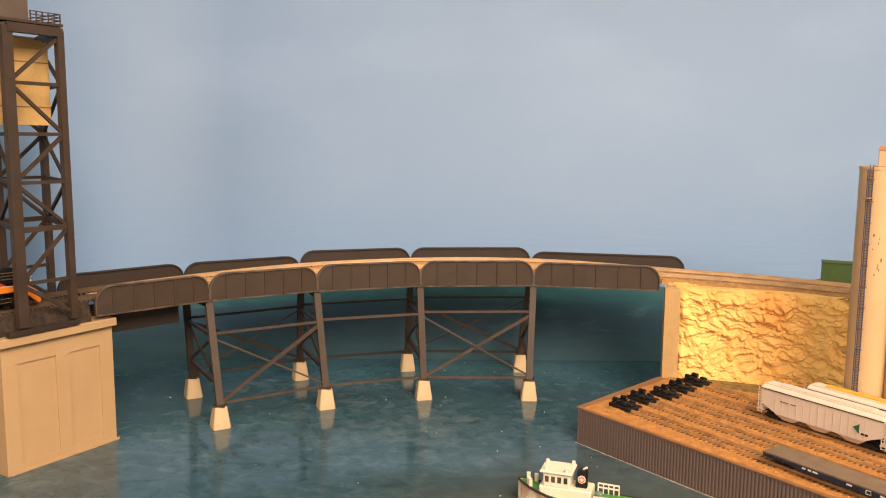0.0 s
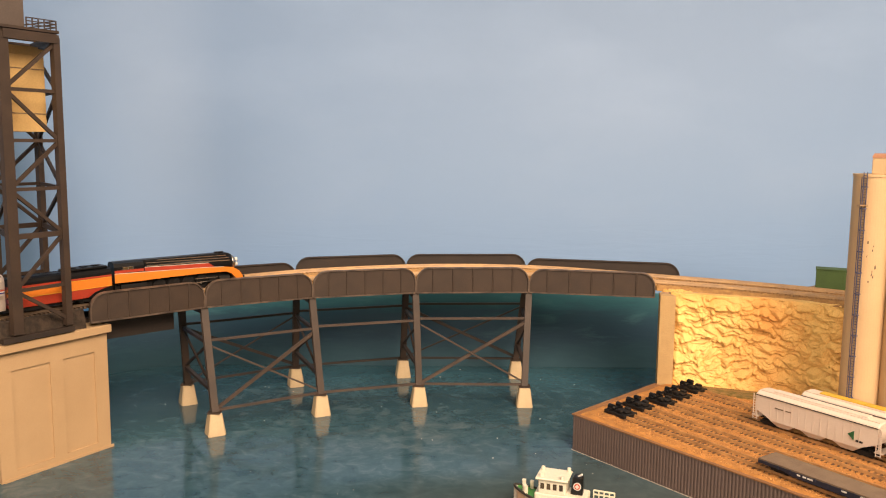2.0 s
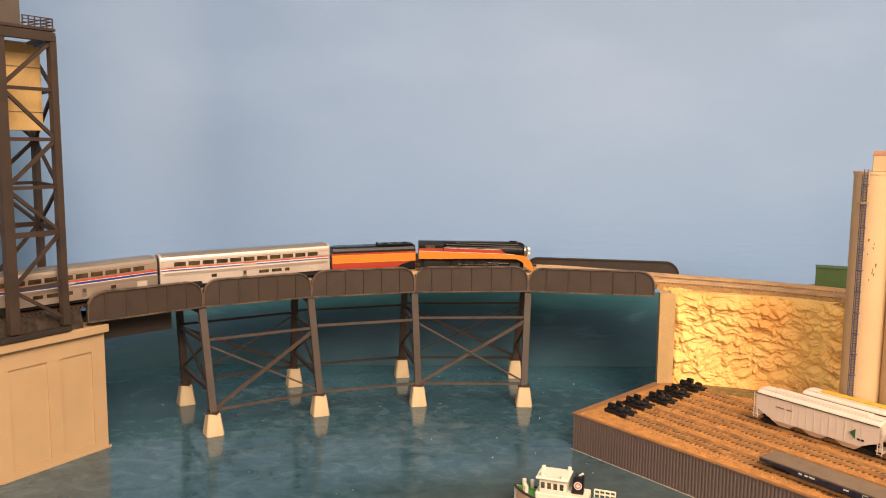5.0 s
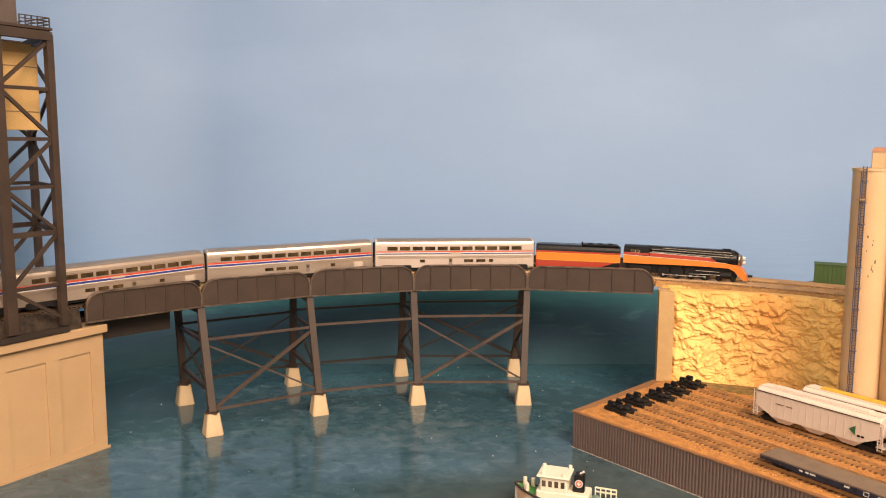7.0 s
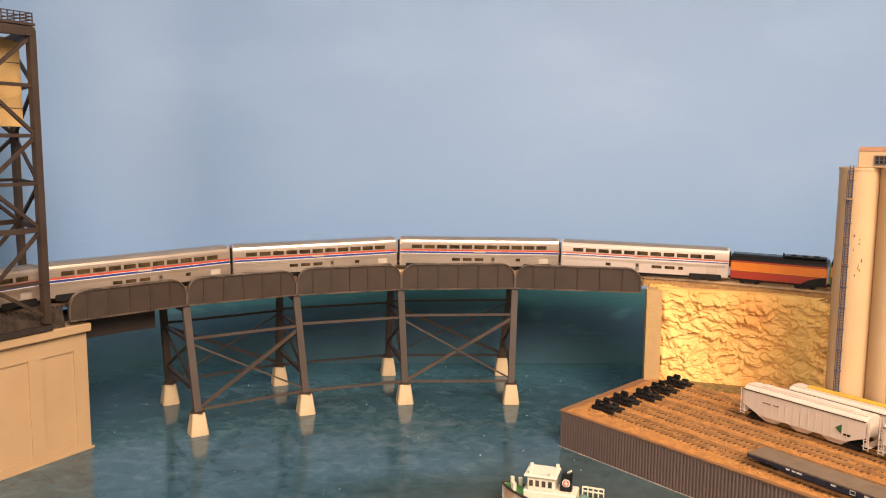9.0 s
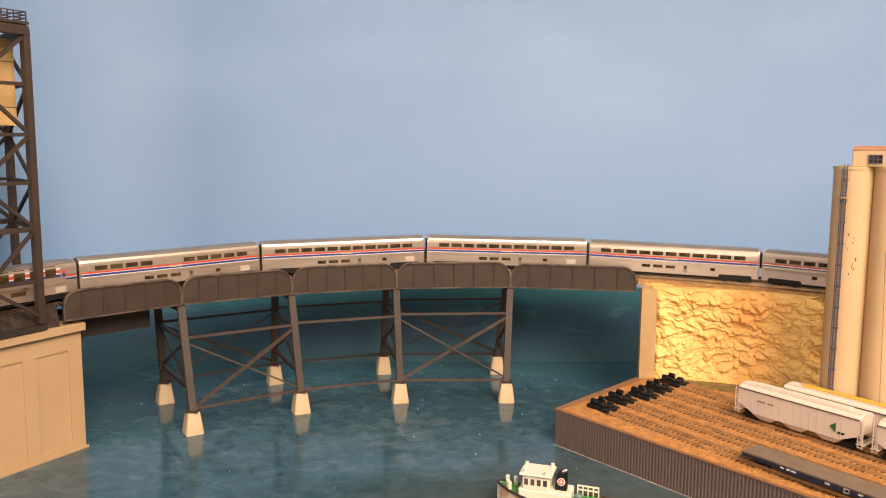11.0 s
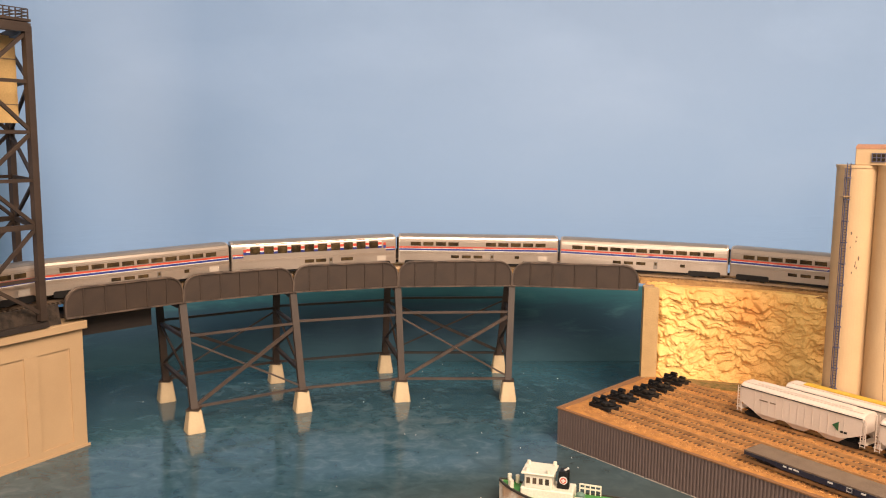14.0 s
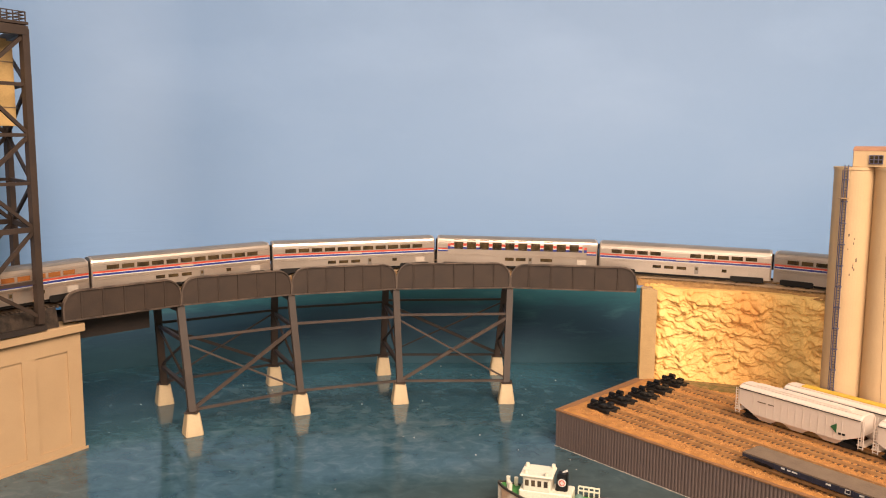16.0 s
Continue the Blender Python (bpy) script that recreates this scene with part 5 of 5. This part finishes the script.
def make_tender():
    t = empty("tender", "orange and red streamlined tender with a black top", "railway car")
    h = 0.0425
    ring = lambda x, k, a, b: [(x, y * k, z) for y, z in ((-0.0093, a), (-0.0093, b), (0.0093, b), (0.0093, a))]
    for name, a, b, mat in (("lower_band", 0.0048, 0.0118, DEEP_RED), ("orange_band", 0.0118, 0.0187, ORANGE), ("red_band", 0.0187, 0.0205, DEEP_RED)):
        part(name, loft(bmesh.new(), [ring(x, k, a, b) for x, k in ((-h, 0.94), (-h + 0.0012, 1), (h - 0.0012, 1), (h, 0.94))]), mat, t)
    for z in (0.0118, 0.0187):
        for y in (-0.0095, 0.0093):
            part("stripe", one_box(-h + 0.001, h - 0.001, y, y + 0.0002, z - 0.0001, z + 0.0002), YELLOW, t)
    bm = loft(bmesh.new(), [[(x, y * k, z) for y, z in ((-0.0092, 0.0205), (-0.0090, 0.0225), (-0.0078, 0.0248), (-0.0050, 0.0260), (0.0050, 0.0260), (0.0078, 0.0248), (0.0090, 0.0225), (0.0092, 0.0205))] for x, k in ((-h, 0.95), (-h + 0.0010, 1), (h - 0.0010, 1), (h, 0.95))])
    part("tank_top", bm, BLACK, t)
    part("fuel_bunker", one_box(0.004, 0.0405, -0.0070, 0.0070, 0.0256, 0.0276, bevel=0.0008), BLACK, t)
    for x in (0.010, 0.020, 0.030):
        part("hatch", one_box(x, x + 0.005, -0.0028, 0.0028, 0.0274, 0.0283, bevel=0.0003), BLACK, t)
    bm = bmesh.new()
    tube(bm, (0.004, -0.003, 0.0250), (0.004, -0.003, 0.0295), 0.0008, seg=8)
    for x in (-0.040, 0.004):
        beam(bm, (x, -0.0052, 0.0255), (x, -0.0052, 0.0278), 0.0004, 0.0004)
    beam(bm, (-0.041, -0.0052, 0.0276), (0.004, -0.0052, 0.0276), 0.0004, 0.0004)
    part("vent_and_rail", bm, BLACK, t)
    for i in range(3):
        part("marker_slot", one_box(-h - 0.0002, -h + 0.0012, -0.0088 + 0.0, -0.0060, 0.0075 + i * 0.004, 0.0088 + i * 0.004), BLACK, t)
    for y in (-0.0095, 0.0092):
        bm = prism(bmesh.new(), [(h - 0.022, 0.0046), (h - 0.016, 0.0082), (h - 0.006, 0.0110), (h - 0.0004, 0.0116), (h - 0.0004, 0.0046)], -0.00025, 0.00025, Matrix.Translation((0, y + 0.00015, 0)) @ Matrix.Rotation(radians(90), 4, "X"))
        part("front_sweep", bm, BLACK, t)
    part("frame", one_box(-h, h, -0.0070, 0.0070, 0.0030, 0.0050), UNDER, t)
    for x in (-0.025, 0.024):
        make_truck(t, x, wheel=0.0030, base=0.0110)
    part("coupler", one_box(-h - 0.0034, -h, -0.0008, 0.0008, 0.0035, 0.0053), UNDER, t)
    part("drawbar", one_box(h, h + 0.0032, -0.0010, 0.0010, 0.0035, 0.0053), UNDER, t)
    return t


DRIVER_R = 0.0062
DRIVERS_X = (-0.0185, -0.0055, 0.0075, 0.0205)
turning = []


def make_locomotive():
    """Streamlined steam locomotive; x ahead, the rails at z = 0."""
    e = empty("steam_locomotive", "black, orange and red streamlined steam locomotive with silver nose", "locomotive")
    circle = lambda x, r, z, n=20: [(x, r * math.sin(2 * math.pi * i / n), z + r * math.cos(2 * math.pi * i / n)) for i in range(n)]
    part("boiler", loft(bmesh.new(), [circle(-0.034, 0.0080, 0.0196), circle(0.030, 0.0078, 0.0196), circle(0.0485, 0.0076, 0.0194), circle(0.0500, 0.0070, 0.0194)]), BLACK, e, smooth=True)
    # skyline casing along the top
    prof = ((-0.0052, 0.0250), (-0.0050, 0.0276), (-0.0040, 0.0286), (0.0040, 0.0286), (0.0050, 0.0276), (0.0052, 0.0250))
    rings = [[(x, y * k, z - d) for y, z in prof] for x, k, d in ((-0.0335, 1, 0), (0.040, 1, 0.0004), (0.0470, 0.95, 0.0008), (0.0500, 0.75, 0.0022))]
    part("skyline_casing", loft(bmesh.new(), rings), BLACK, e)
    part("chimney", one_box(0.0355, 0.0435, -0.0022, 0.0022, 0.0280, 0.0293, bevel=0.0005), BLACK, e)
    bm = bmesh.new()
    loft(bm, [circle(0.0500, 0.0066, 0.0194), circle(0.0520, 0.0060, 0.0194), circle(0.0540, 0.0042, 0.0194), circle(0.0548, 0.0020, 0.0194)])
    front = part("smokebox_front", bm, CHROME, e, "silver smokebox door", smooth=True)
    bm = bmesh.new()
    tube(bm, (0.0530, 0, 0.0212), (0.0570, 0, 0.0212), 0.0018)
    tube(bm, (0.0530, 0, 0.0172), (0.0572, 0, 0.0172), 0.0016)
    part("headlamp", bm, WHITE, front, "white-lensed headlamp")
    # running board valance: orange, with red above and white lines
    for s in (-1, 1):
        turn = Matrix.Translation((0, s * 0.0092, 0)) @ Matrix.Rotation(radians(90), 4, "X")
        side = [(-0.0575, 0.0125), (-0.0575, 0.0198), (-0.020, 0.0190), (0.018, 0.0180), (0.0400, 0.0170), (0.0490, 0.0158), (0.0550, 0.0122), (0.0580, 0.0075), (0.0590, 0.0030), (0.0565, 0.0024), (0.0520, 0.0058), (0.0470, 0.0105), (0.0420, 0.0128), (0.018, 0.0132), (-0.012, 0.0130), (-0.034, 0.0125)]
        part("valance", prism(bmesh.new(), side, -0.0006, 0.0006, turn), ORANGE, e)
        part("red_panel", prism(bmesh.new(), [(-0.0320, 0.0198), (-0.0320, 0.0230), (0.0255, 0.0214), (0.0320, 0.0173), (0.0, 0.0187)], -0.0005, 0.0005, turn), DEEP_RED, e)
        for pts, w in (((-0.0575, 0.0200, 0.018, 0.0182), 0.0006), ((0.018, 0.0182, 0.0400, 0.0172), 0.0006), ((-0.0320, 0.0232, 0.0255, 0.0216), 0.0005)):
            x0, z0, x1, z1 = pts
            part("stripe", beam(bmesh.new(), (x0, s * 0.0096, z0), (x1, s * 0.0096, z1), 0.0003, w, (0, 1, 0)), WHITE, e)
        bm = bmesh.new()
        beam(bm, (-0.030, s * 0.0086, 0.0240), (0.046, s * 0.0082, 0.0222), 0.0008, 0.0008)
        beam(bm, (-0.030, s * 0.0072, 0.0262), (0.046, s * 0.0068, 0.0242), 0.0006, 0.0006)
        beam(bm, (-0.020, s * 0.0058, 0.0276), (0.044, s * 0.0054, 0.0262), 0.0006, 0.0006)
        part("handrail", bm, CHROME, e, "bright handrails and pipes")
        bm = bmesh.new()
        tube(bm, (0.0350, s * 0.0078, 0.0062), (0.0450, s * 0.0078, 0.0062), 0.0032)
        part("cylinder", bm, UNDER, e)
        bm = bmesh.new()
        beam(bm, (0.0065, s * 0.0090, 0.0058), (0.0350, s * 0.0090, 0.0062), 0.0006, 0.0018, (0, 1, 0))
        beam(bm, (0.012, s * 0.0092, 0.0092), (0.0340, s * 0.0092, 0.0088), 0.0006, 0.0009, (0, 1, 0))
        part("crosshead_guide", bm, CHROME, e)
    # curved pilot between the sides
    rings = []
    for y in (-0.0088, -0.0060, 0.0, 0.0060, 0.0088):
        push = 0.0022 * (1 - (y / 0.0088) ** 2)
        rings.append([(0.0480 + push * 0.4, y, 0.0164), (0.0540 + push, y, 0.0124), (0.0572 + push, y, 0.0070), (0.0590 + push, y, 0.0028), (0.0560, y, 0.0026), (0.0520, y, 0.0080)])
    part("pilot", loft(bmesh.new(), rings), ORANGE, e, "orange curved pilot")
    part("front_coupler", one_box(0.0590, 0.0640, -0.0008, 0.0008, 0.0046, 0.0066), UNDER, e)
    # cab
    cab = part("cab", loft(bmesh.new(), [[(x, y, z) for y, z in ((-0.0090, 0.0120), (-0.0090, 0.0250), (-0.0070, 0.0276), (-0.0030, 0.0287), (0.0030, 0.0287), (0.0070, 0.0276), (0.0090, 0.0250), (0.0090, 0.0120))] for x in (-0.0575, -0.0325)]), BLACK, e)
    for s in (-1, 1):
        a, b = sorted((s * 0.0089, s * 0.0094))
        part("cab_side_band", one_box(-0.0572, -0.0328, a, b, 0.0202, 0.0224), DEEP_RED, cab)
        part("cab_window", one_box(-0.0505, -0.0415, a, b, 0.0226, 0.0250), CHROME, cab)
        a, b = sorted((s * 0.0090, s * 0.0096))
        part("window_pane", one_box(-0.0500, -0.0464, a, b, 0.0229, 0.0247), GLASS, cab)
        part("window_pane", one_box(-0.0456, -0.0420, a, b, 0.0229, 0.0247), GLASS, cab)
    part("frame", one_box(-0.056, 0.050, -0.0036, 0.0036, 0.0040, 0.0140), UNDER, e)
    part("ash_pan", one_box(-0.052, -0.030, -0.0075, 0.0075, 0.0050, 0.0105), UNDER, e)
    # wheels
    for x in (-0.0465, -0.0345):
        bm = bmesh.new()
        for y in (-0.0045, 0.0045):
            tube(bm, (x, y - 0.0009, 0.0032), (x, y + 0.0009, 0.0032), 0.0032, seg=16)
        part("trailing_wheelset", bm, UNDER, e)
    for x in (0.0335, 0.0465):
        bm = bmesh.new()
        for y in (-0.0045, 0.0045):
            tube(bm, (x, y - 0.0009, 0.0028), (x, y + 0.0009, 0.0028), 0.0028, seg=16)
        part("leading_wheelset", bm, UNDER, e)
    for x in DRIVERS_X:
        bm = bmesh.new()
        for y in (-0.0050, 0.0050):
            bmesh.ops.create_cone(bm, cap_ends=False, segments=28, radius1=DRIVER_R, radius2=DRIVER_R, depth=0.0018, matrix=Matrix.Translation((0, y, 0)) @ Matrix.Rotation(radians(90), 4, "X"))
            bmesh.ops.create_cone(bm, cap_ends=True, segments=28, radius1=DRIVER_R - 0.0005, radius2=DRIVER_R - 0.0005, depth=0.0010, matrix=Matrix.Translation((0, y, 0)) @ Matrix.Rotation(radians(90), 4, "X"))
            for k in range(8):
                a = 2 * math.pi * k / 8
                beam(bm, (0, y + math.copysign(0.0007, y), 0), (0.0054 * math.cos(a), y + math.copysign(0.0007, y), 0.0054 * math.sin(a)), 0.0005, 0.0008, (0, 1, 0))
            tube(bm, (0, y, 0.0026), (0, y + math.copysign(0.0034, y), 0.0026), 0.0007, seg=8)
        tube(bm, (0, -0.005, 0), (0, 0.005, 0), 0.0008, seg=8)
        w = part("driving_wheelset", bm, UNDER, e)
        w.matrix_basis = pose(x, 0, DRIVER_R)
        turning.append((w, x, True))
    for s in (-1, 1):
        bm = bmesh.new()
        beam(bm, (DRIVERS_X[0] - 0.001, s * 0.0078, 0), (DRIVERS_X[-1] + 0.001, s * 0.0078, 0), 0.0006, 0.0020, (0, 1, 0))
        for x in DRIVERS_X:
            tube(bm, (x, s * 0.0074, 0), (x, s * 0.0082, 0), 0.0012, seg=10)
        r = part("side_rod", bm, CHROME, e, "bright side rod")
        r.matrix_basis = pose(0, 0, DRIVER_R + 0.0026)
        turning.append((r, 0.0, False))
    return e


engine = make_locomotive()
tender = make_tender()
STYLES = ["baggage", "sleeper", "sleeper", "sleeper", "diner", "lounge", "sleeper", "sleeper", "rear"]
made, cars = {}, []
for style in STYLES:
    if style in made:
        cars.append(copy_thing(made[style], Matrix()))
    else:
        made[style] = make_passenger_car(style)
        cars.append(made[style])

# where the joint between tender and first car stands on the line
TRAIN = [(0, -0.6501), (0.5, -0.6054), (1, -0.5607), (1.5, -0.5140), (2, -0.4674), (2.5, -0.4207), (3, -0.3741), (3.5, -0.3260), (4, -0.2779), (6.5, -0.0209), (7, 0.0316), (7.5, 0.0836), (8, 0.1331), (8.5, 0.1827), (9, 0.2318), (11.5, 0.4761), (12.5, 0.5752), (14.5, 0.7725), (16, 0.9265)]


def train_at(t):
    ts, us = zip(*TRAIN)
    k = max(0, min(len(ts) - 2, int(np.searchsorted(ts, t)) - 1))
    slope = lambda i: (us[min(i + 1, len(ts) - 1)] - us[max(i - 1, 0)]) / (ts[min(i + 1, len(ts) - 1)] - ts[max(i - 1, 0)])
    h = ts[k + 1] - ts[k]
    x = (t - ts[k]) / h
    return (2 * x**3 - 3 * x**2 + 1) * us[k] + (x**3 - 2 * x**2 + x) * h * slope(k) + (3 * x**2 - 2 * x**3) * us[k + 1] + (x**3 - x**2) * h * slope(k + 1)


def vehicle_pose(s, half_base):
    """A vehicle on the line with its two pivots on the track's centre."""
    a, b = on_line(s - half_base)[0], on_line(s + half_base)[0]
    mid, d = (a + b) / 2, b - a
    za, zb = rise(s - half_base), rise(s + half_base)
    return pose(mid.x, mid.y, (za + zb) / 2, 0, 0, math.degrees(math.atan2(d.y, d.x))) @ Matrix.Rotation(-math.atan2(zb - za, d.length), 4, "Y")


def motions():
    times = [i * 0.25 for i in range(65)]
    for ob, offset, base in [(engine, 0.1455, 0.020), (tender, 0.0428, 0.025)] + [(c, -(k + 0.5) * PITCH, 0.0565) for k, c in enumerate(cars)]:
        ob.scale = (0.985 if ob is engine else 0.972, 1.0, 1.055 if ob is engine else 1.06 if ob is tender else 1.045)
        walk(ob, [(t, vehicle_pose(train_at(t) + offset, base)) for t in times])
    steps = [i / 15 for i in range(241)]
    for ob, x, spins in turning:
        rows = []
        for t in steps:
            a = (train_at(t) - train_at(0)) / DRIVER_R
            if spins:
                rows.append((t, pose(x, 0, DRIVER_R) @ Matrix.Rotation(a, 4, "Y")))
            else:
                rows.append((t, pose(0.0026 * math.sin(a), 0, DRIVER_R + 0.0026 * math.cos(a))))
        walk(ob, rows)


motions()
